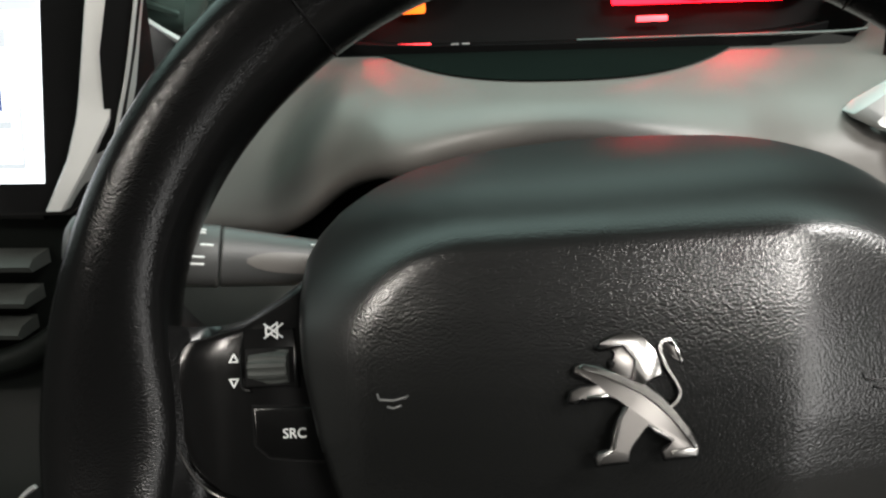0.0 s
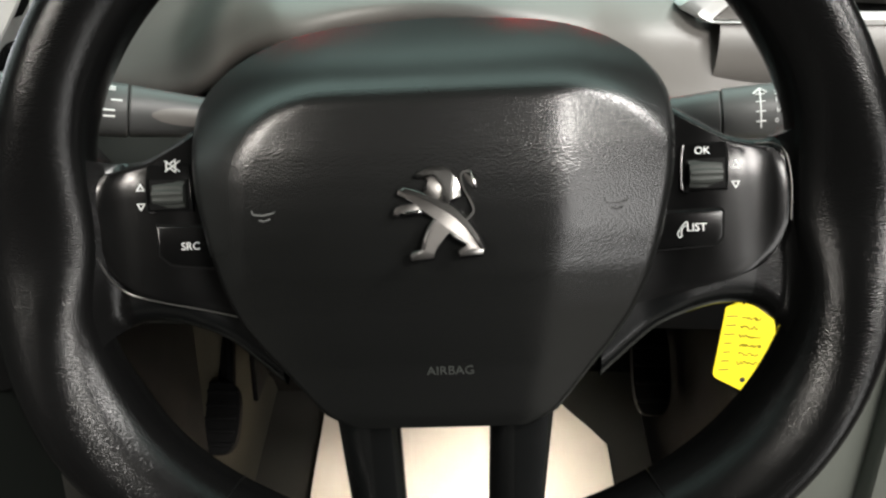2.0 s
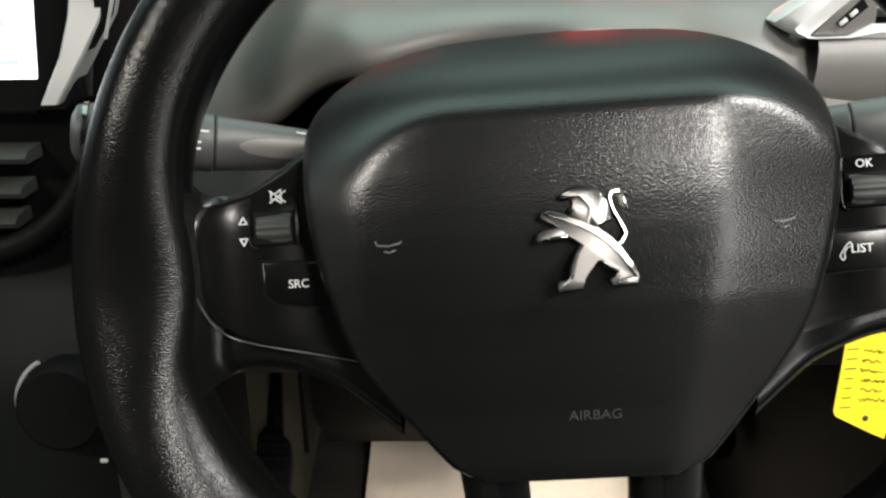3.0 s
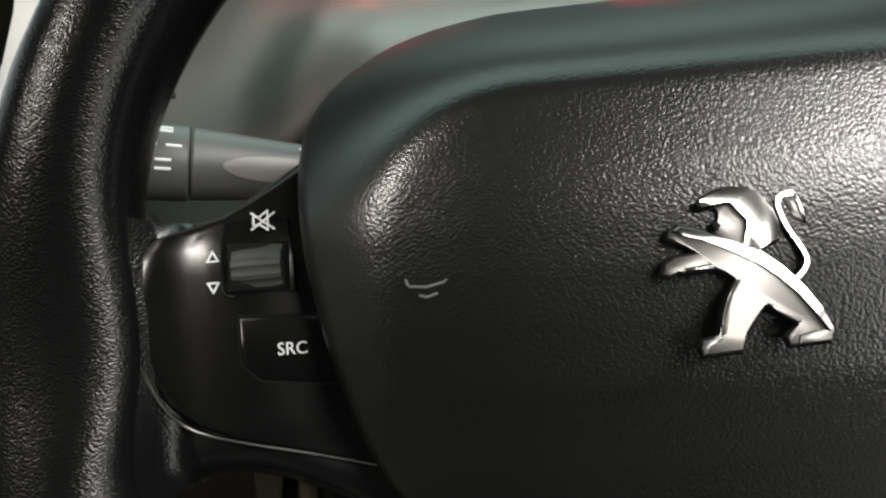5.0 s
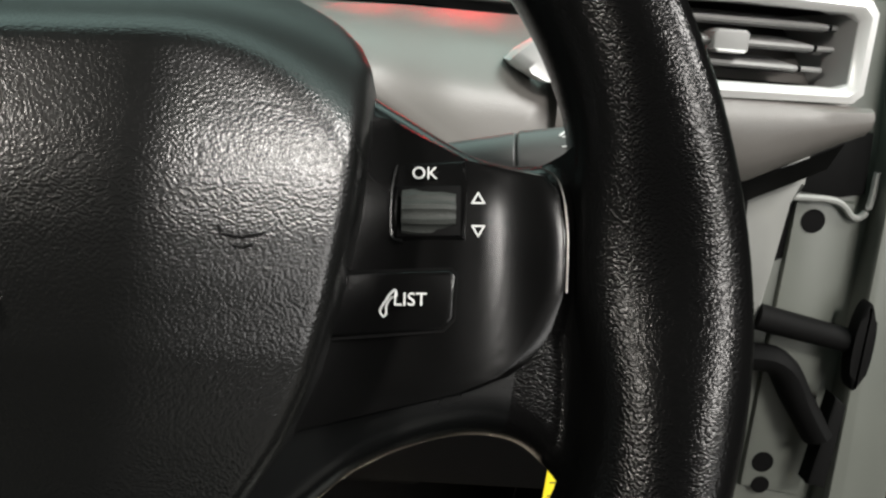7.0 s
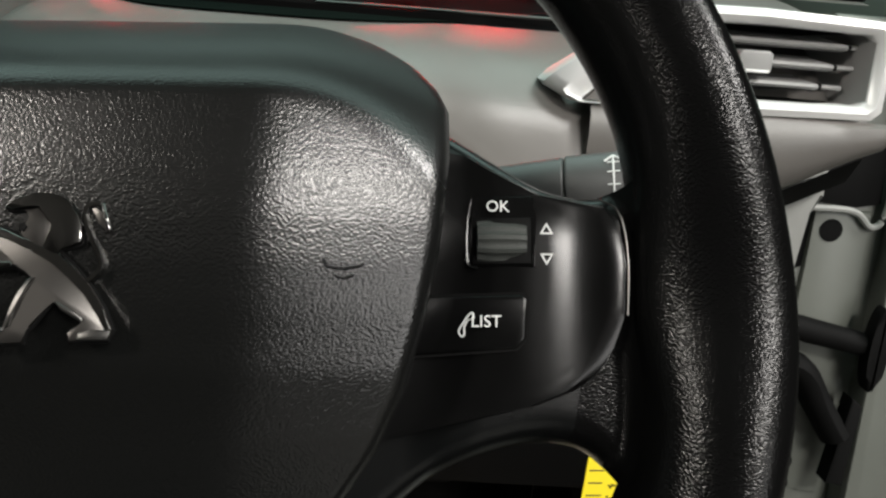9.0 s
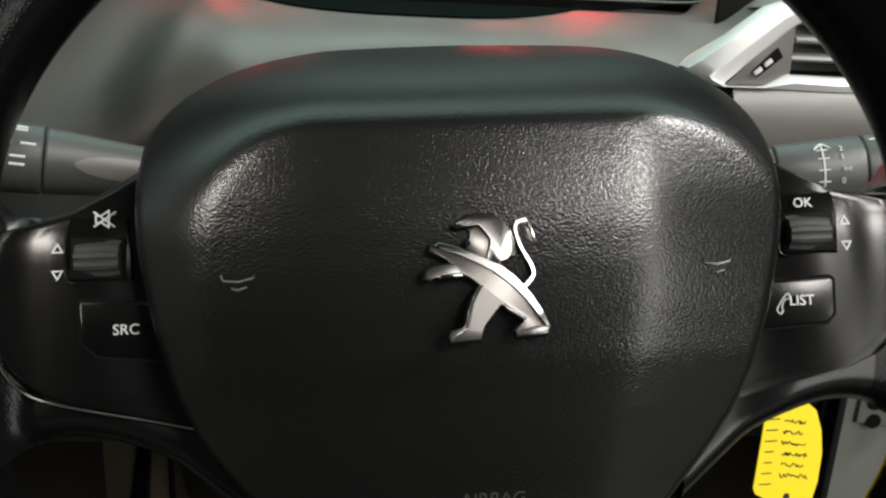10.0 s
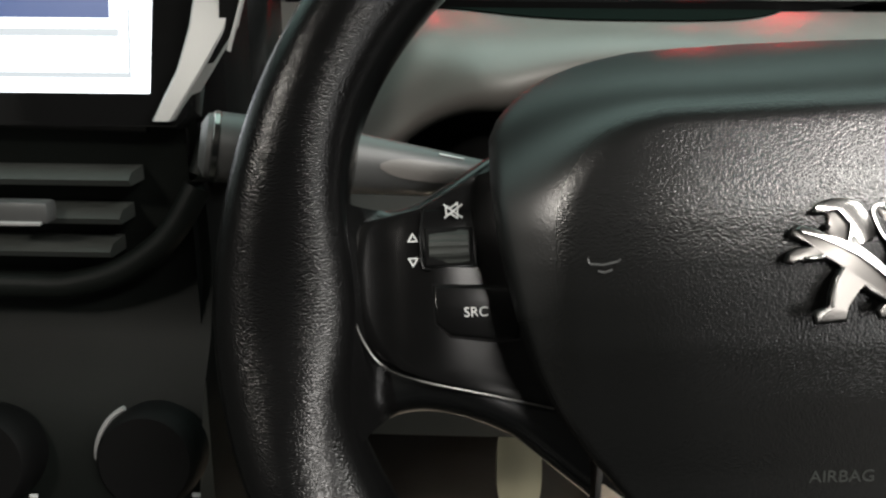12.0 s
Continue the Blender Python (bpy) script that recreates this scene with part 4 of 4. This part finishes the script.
for a0, a1, b0, b1, mat in ((-0.118, 0.086, 0.034, 0.0435, SCREEN_GREY), (-0.10, 0.066, -0.010, 0.004, SCREEN_BLUE), (-0.10, 0.07, -0.018, -0.0145, SCREEN_GREY), (-0.10, 0.075, -0.036, -0.0335, SCREEN_GREY), (0.074, 0.0752, -0.036, -0.006, SCREEN_GREY), (-0.1, 0.07, 0.018, 0.026, SCREEN_GREY), (-0.035, 0.015, 0.0365, 0.041, SCREEN_BLUE), (-0.06, -0.02, -0.0065, 0.0005, SCREEN)):
    part("screen_field", slab([(a0, b0), (a1, b0), (a1, b1), (a0, b1)], 0.0009, 0.0013 if mat is not SCREEN else 0.0016), mat, display).matrix_local = SM
# silver trim down the screen's side, bent at its foot
rows = []
for x, y, z, wd in ((-0.1615, 0.38, 0.764, 0.015), (-0.162, 0.372, 0.757, 0.0175), (-0.1715, 0.366, 0.704, 0.0175), (-0.1742, 0.364, 0.692, 0.0165), (-0.1822, 0.36, 0.674, 0.0112), (-0.195, 0.356, 0.652, 0.0085)):
    rows.append([(x - wd / 2, y + 0.012, z), (x - wd / 2, y + 0.001, z), (x - wd / 2 + 0.001, y, z), (x + wd / 2 - 0.001, y, z), (x + wd / 2, y + 0.001, z), (x + wd / 2, y + 0.02, z)])
part("side_trim", capped(rows), SIDE, display, "satin grey side trim")
slot_edge = [(-0.158, 0.368, 0.757), (-0.1525, 0.368, 0.7615), (-0.1462, 0.369, 0.7635), (-0.1450, 0.369, 0.7595), (-0.1485, 0.367, 0.742), (-0.1555, 0.365, 0.713), (-0.1625, 0.363, 0.69), (-0.165, 0.3625, 0.682)]
part("outer_trim", tube(spline(slot_edge, 5), 0.0009, 8), SIDE, display, "thin bright edge of the trim loop")
part("recess_panel", sheet([[(-0.1565, 0.3655, 0.759), (-0.1470, 0.3715, 0.7615), (-0.1470, 0.38, 0.7615)], [(-0.1675, 0.3655, 0.72), (-0.1560, 0.367, 0.72), (-0.1560, 0.376, 0.72)], [(-0.1692, 0.3645, 0.692), (-0.1640, 0.3645, 0.692), (-0.1640, 0.374, 0.692)], [(-0.192, 0.3625, 0.655), (-0.1905, 0.3625, 0.655), (-0.1905, 0.372, 0.655)]]), BLACK, display, "black slot inside the trim loop")
part("trim_cap", slab([(-0.1705, 0.0), (-0.1605, 0.0065), (-0.152, 0.0065), (-0.1445, 0.001), (-0.1475, -0.001), (-0.156, 0.001), (-0.1605, -0.0015)], 0.0, 0.016, 0.0012), SIDE, display, "folded top of the trim loop").matrix_local = Matrix(((1, 0, 0, 0), (0, 0, -1, 0.383), (0, 1, 0, 0.7615), (0, 0, 0, 1)))
part("backing", box(0.24, 0.05, 0.14, (-0.295, 0.42, 0.682), 0.01), BLACK, display)

lamp_cover = thing("dash_corner_trim", "glossy moulded corner beside the instruments, tinted green-grey for its reflections", "trim")
rows = []
for x, z, h, d in ((-0.214, 0.744, 0.016, 0.03), (-0.205, 0.7435, 0.0185, 0.034), (-0.192, 0.742, 0.0195, 0.036), (-0.178, 0.7395, 0.019, 0.035), (-0.169, 0.737, 0.0165, 0.031), (-0.165, 0.7355, 0.011, 0.022)):
    rows.append([(x + 0.006 * math.sin(q), 0.5 + d * math.copysign(abs(math.cos(q)) ** 0.7, math.cos(q)), z + h * math.copysign(abs(math.sin(q)) ** 0.6, math.sin(q))) for q in np.linspace(0, 2 * math.pi, 25)[:-1]])
part("moulded_corner", capped(rows), CORNER, lamp_cover)
part("corner_rib", tube([(-0.207, 0.466, 0.742), (-0.186, 0.4635, 0.739), (-0.172, 0.468, 0.7335)], [0.0022, 0.003, 0.0018], 8), CORNER, lamp_cover)
part("corner_base", sheet([[(-0.195, 0.449, 0.7385), (-0.187, 0.451, 0.7335), (-0.172, 0.452, 0.7215), (-0.168, 0.458, 0.718), (-0.1665, 0.475, 0.716)], [(-0.2, 0.432, 0.71), (-0.187, 0.44, 0.705), (-0.172, 0.45, 0.695), (-0.168, 0.456, 0.692), (-0.1665, 0.475, 0.69)], [(-0.205, 0.425, 0.66), (-0.187, 0.435, 0.655), (-0.172, 0.446, 0.65), (-0.168, 0.455, 0.648), (-0.1665, 0.475, 0.647)]]), SATIN, lamp_cover, "satin black side panel")
part("bright_edge", tube([(-0.193, 0.456, 0.7355), (-0.176, 0.454, 0.725), (-0.152, 0.456, 0.710)], 0.0019, 8), SILVER, lamp_cover, "bright satin edge")

console = thing("centre_console", "black centre console with air vents and rotary controls", "console")
part("console_face", sheet([[(x, y, z) for x in np.linspace(-0.6, -0.185, 16)] for y, z in ((0.372, 0.652), (0.376, 0.645), (0.38, 0.57), (0.37, 0.545), (0.352, 0.52), (0.335, 0.47), (0.33, 0.36), (0.34, 0.2), (0.36, 0.0))]), CONSOLE, console)
part("console_side", sheet([[(-0.19, y, z) for z in (0.65, 0.4, 0.2, 0.0)] for y in (0.372, 0.45, 0.6)]), BLACK, console)
part("console_rail", tube([(-0.6, 0.366, 0.6505), (-0.3, 0.366, 0.650), (-0.205, 0.366, 0.648)], 0.0025, 8), GLOSS, console)
rim_path = spline([(-0.6, 0.362, 0.572), (-0.30, 0.362, 0.573), (-0.24, 0.362, 0.575), (-0.205, 0.364, 0.592), (-0.186, 0.37, 0.62), (-0.178, 0.38, 0.65)], 6)
part("surround", tube(rim_path, 0.0065, 12), CONSOLE, console, "dark curved surround")
for k, z in enumerate((0.622, 0.604, 0.588)):
    rows = [[(x, 0.36, z), (x, 0.358, z + 0.003), (x, 0.362, z + 0.006), (x, 0.376, z + 0.007), (x, 0.376, z)] for x in (-0.45, -0.213 - 0.006 * k)]
    part("slat", capped(rows), DASHD, console)
part("slider", box(0.028, 0.01, 0.010, (-0.262, 0.355, 0.611), 0.002), STALK, console, "grey slider tab")
part("slider_lip", box(0.022, 0.003, 0.0016, (-0.262, 0.3495, 0.6065), 0.0005), VANE, console)


def knob(x, y, z):
    k = thing("rotary_control", "black rotary control with a bright half ring", "control knob", pose(x, y, z, 80))
    part("knob_body", lathe([(0.024, -0.006), (0.0245, 0.004), (0.023, 0.011), (0.021, 0.013), (0.002, 0.0135)], 40), BLACK, k)
    pts = [(0.0258 * math.cos(radians(q)), 0.0258 * math.sin(radians(q)), 0.004) for q in range(118, 190, 6)]
    part("half_ring", tube(pts, 0.0013, 6), VANE, k, "bright half ring")
    for a, b in ((-0.013, -0.02), (0.02, -0.019), (0.016, -0.033)):
        part("marking", box(0.004, 0.0022, 0.001, (a, b, 0.002), 0.0004), PRINT, k)
    return k


first = knob(-0.205, 0.338, 0.499)
second = copy_thing(first, pose(-0.283, 0.338, 0.496, 80))
for ob in (first, second):
    ob["group"] = "console controls"

# ---- footwell ----
floor = tagged(part("floor", sheet([[(x, y, z) for x in np.linspace(-0.3, 0.33, 10)] for y, z in ((-0.9, 0.0), (0.3, 0.0), (0.75, 0.0), (0.98, 0.05), (1.03, 0.075))]), CARPET), "olive carpet of the driver's footwell, darkened for its shade", "carpet", kind="structure")
mat_rows = []
for y in np.linspace(0.5, 1.02, 20):
    right = 0.262 if y < 0.86 else 0.262 - (y - 0.86) * 0.9
    zz = 0.008 + max(0.0, y - 0.72) * 0.23
    mat_rows.append([(x, y, zz + 0.003 * math.sin(x * 31 + y * 17) * math.sin(y * 23) + 0.004 * max(0, math.sin(x * 60 + 3 * y)) ** 4) for x in np.linspace(-0.126, right, 26)])
paper = tagged(part("paper_mat", sheet(mat_rows), PAPER), "creased beige paper floor mat lying in the footwell", "floor mat")
# panel added to keep door light off the footwell
tagged(part("kick_light_block", box(0.012, 0.7, 0.52, (0.328, 0.85, 0.27), 0.004), BLACK), "black kick panel added to block the door light", "kick panel", kind="structure")
# black colour stands for the bulkhead's shade
tagged(part("wall_front", sheet([[(x, y, z) for x in np.linspace(-0.3, 0.33, 8)] for y, z in ((1.0, 0.06), (1.09, 0.2), (1.14, 0.45), (1.15, 0.8))]), BLACK), "bulkhead coloured black for its shade", "bulkhead", kind="structure")
# added black backdrop: hides the lit mat where the footwell is dark
bracket = thing("footwell_backdrop", "black backdrop added to hide the mat in the dark footwell", "pedal bracket")
part("backdrop_sheet", sheet([[(x, y, z) for x in np.linspace(-0.155, 0.06, 8)] for y, z in ((0.66, 0.42), (0.675, 0.33), (0.7, 0.25), (0.74, 0.21), (0.76, 0.18))]), BLACK, bracket)
for x in (-0.155, 0.06):
    part("backdrop_rib", box(0.006, 0.1, 0.17, (x, 0.71, 0.32), 0.002), BLACK, bracket)
tagged(part("footwell_side", box(0.02, 0.62, 0.5, (-0.215, 0.9, 0.2), 0.005), FELT), "dark olive side of the footwell", "footwell side", kind="structure")


def pedal(name, label, x, y, z, w, h, tilt, mat=SEAL, ribs=5):
    ob = thing(name, label, "pedal", pose(x, y, z, tilt))
    part("pad", slab([(w * 0.5 * math.copysign(abs(math.cos(q)) ** 0.55, math.cos(q)), h * 0.5 * math.copysign(abs(math.sin(q)) ** 0.7, math.sin(q))) for q in np.linspace(0, 2 * math.pi, 41)[:-1]], -0.007, 0.007, 0.003), mat, ob, "rubber pad")
    for k in range(ribs):
        part("rib", box(w * 0.86, 0.004, 0.004, (0, h * (k - 2) * 0.18, 0.008), 0.001), SEAL, ob)
    part("lever", tube([(0, 0, -0.006), (0.0, h * 0.5, -0.03), (-0.01, h * 1.6, -0.04), (-0.015, h * 3.5, -0.01)], 0.009, 8), SEAL, ob)
    return ob


pedal("brake_pedal", "olive-grey rubber brake pedal on a steel lever", -0.016, 0.61, 0.335, 0.037, 0.072, 62, OLIVE, 0)
pedal("clutch_pedal", "black rubber clutch pedal on a steel lever", -0.195, 0.65, 0.22, 0.05, 0.075, 50)
pedal("accelerator_pedal", "long black accelerator pedal", 0.29, 0.8, 0.2, 0.045, 0.12, 50, BLACK)

# unseen housing added to carry the footwell fill
part("fill_light_housing", box(0.12, 0.09, 0.02, (0.1, 0.58, 0.412), 0.004), BLACK, dash)

# ---- door jamb and open door on the driver's side ----
jamb = tagged(thing("door_jamb", "pale painted steel door jamb with bolt holes", "door jamb"), kind="structure")
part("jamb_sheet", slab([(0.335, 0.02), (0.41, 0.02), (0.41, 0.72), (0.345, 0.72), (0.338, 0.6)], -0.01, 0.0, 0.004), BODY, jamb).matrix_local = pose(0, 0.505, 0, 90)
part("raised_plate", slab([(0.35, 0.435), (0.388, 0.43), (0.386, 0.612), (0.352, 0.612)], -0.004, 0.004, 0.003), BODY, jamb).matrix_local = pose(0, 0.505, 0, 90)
part("bright_flange", slab([(0.318, 0.53), (0.338, 0.53), (0.341, 0.57), (0.342, 0.612), (0.352, 0.62), (0.352, 0.64), (0.318, 0.64)], 0.0, 0.012, 0.003), FLANGE, jamb, "pale flange, body paint lightened for its light").matrix_local = pose(0, 0.505, 0, 90)
# flat black plate in place of the recess's shade
part("recess", slab([(0.352, 0.616), (0.376, 0.614), (0.39, 0.617), (0.388, 0.65), (0.372, 0.656), (0.355, 0.65)], 0.0, 0.003, 0.001), SEAL, jamb, "black plate for a shaded recess").matrix_local = pose(0, 0.505, 0, 90)
part("recess_lip", tube(spline([(0.342, 0.498, 0.613), (0.372, 0.498, 0.6125), (0.384, 0.498, 0.604), (0.391, 0.498, 0.61), (0.392, 0.498, 0.63)], 5), 0.002, 8), FLANGE, jamb, "pale recess lip")
part("inner_edge", box(0.006, 0.05, 0.5, (0.331, 0.515, 0.27), 0.002), SEAL, jamb)
# holes are black discs, the shade inside put into their colour
for x, z, r in ((0.363, 0.6, 0.0068), (0.361, 0.452, 0.0065), (0.362, 0.437, 0.0055), (0.347, 0.686, 0.008)):
    part("bolt_hole", lathe([(r, 0.0), (r, 0.0045), (r * 0.3, 0.0046)], 20), BLACK, jamb).matrix_local = pose(x, 0.505, z, 90)
strap = new("check_strap", None)
strap.parent = jamb
strap["label"] = "black steel door check strap"
part("strap_bar", tube([(0.338, 0.494, 0.545), (0.36, 0.492, 0.541), (0.396, 0.488, 0.535)], [0.008, 0.0078, 0.0072], 12, 0.95), SEAL, strap)
part("strap_plate", slab([(0.394 + 0.0058 * math.cos(q), 0.535 + 0.026 * math.sin(q)) for q in np.linspace(0, 2 * math.pi, 21)[:-1]], -0.005, 0.005, 0.003), SEAL, strap).matrix_local = pose(0, 0.484, 0, 90)
hinge = new("hinge", None)
hinge.parent = jamb
hinge["label"] = "black painted steel hinge"
part("hinge_arm", tube(spline([(0.335, 0.497, 0.52), (0.354, 0.492, 0.519), (0.368, 0.49, 0.499), (0.382, 0.486, 0.478)], 5), 0.0115, 12, 0.7), SEAL, hinge)
part("hinge_leaf", slab([(0.379, 0.45), (0.39, 0.448), (0.3925, 0.5), (0.385, 0.505)], -0.006, 0.006, 0.002), SEAL, hinge).matrix_local = pose(0, 0.486, 0, 90)
door = thing("driver_door", "open pale painted driver's door beside the jamb", "car door")
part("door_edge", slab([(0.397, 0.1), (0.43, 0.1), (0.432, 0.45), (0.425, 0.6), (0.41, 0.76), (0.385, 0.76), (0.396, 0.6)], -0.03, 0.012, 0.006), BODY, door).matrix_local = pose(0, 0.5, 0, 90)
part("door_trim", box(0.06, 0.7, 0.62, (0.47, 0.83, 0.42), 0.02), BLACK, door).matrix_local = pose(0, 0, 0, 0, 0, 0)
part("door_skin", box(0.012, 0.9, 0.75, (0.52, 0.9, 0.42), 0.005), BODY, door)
sill = tagged(part("sill", box(0.05, 1.6, 0.16, (0.365, -0.3, 0.05), 0.012), WHITE), "pale painted door sill", "sill", kind="structure")
tagged(part("sill_trim", box(0.014, 1.6, 0.03, (0.345, -0.3, 0.14), 0.005), PRINT), "white sill edge trim", "trim", kind="structure")

# ---- cabin shell and workshop around ----
tagged(part("ceiling", slab([(-1.15, -0.5), (0.36, -0.5), (0.36, 0.22), (-1.15, 0.22)], 1.2, 1.25), LINER), "grey car headlining", "headlining", kind="structure")
tagged(part("wall_left", box(0.06, 2.6, 1.2, (-1.18, -0.1, 0.6)), LINER), "far door of the car", "car side", kind="structure")
tagged(part("wall_rear", box(1.5, 0.1, 0.8, (-0.4, -1.4, 0.4)), FABRIC), "dark rear of the cabin", "cabin rear", kind="structure")
seat = thing("driver_seat", "black fabric driver's seat", "car seat")
part("seat_cushion", box(0.48, 0.5, 0.14, (0.03, -0.4, 0.26), 0.05, 3), FABRIC, seat)
part("seat_back", box(0.48, 0.14, 0.62, (0.03, -0.72, 0.6), 0.05, 3), FABRIC, seat)
part("seat_base", box(0.4, 0.4, 0.19, (0.03, -0.42, 0.095), 0.02), BLACK, seat)
tagged(part("ground", box(12, 12, 0.1, (0, 0, -0.3)), CONCRETE), "grey workshop concrete floor", "floor", kind="structure")
for nm, dims, at in (("wall_north", (12, 0.2, 3.6), (0, 6, 1.5)), ("wall_south", (12, 0.2, 3.6), (0, -6, 1.5)), ("wall_east", (0.2, 12, 3.6), (6, 0, 1.5)), ("wall_west", (0.2, 12, 3.6), (-6, 0, 1.5)), ("ceiling_workshop", (12, 12, 0.2), (0, 0, 3.4))):
    tagged(part(nm, box(*dims, at), WALLP), "plain pale workshop wall", "wall", kind="structure")
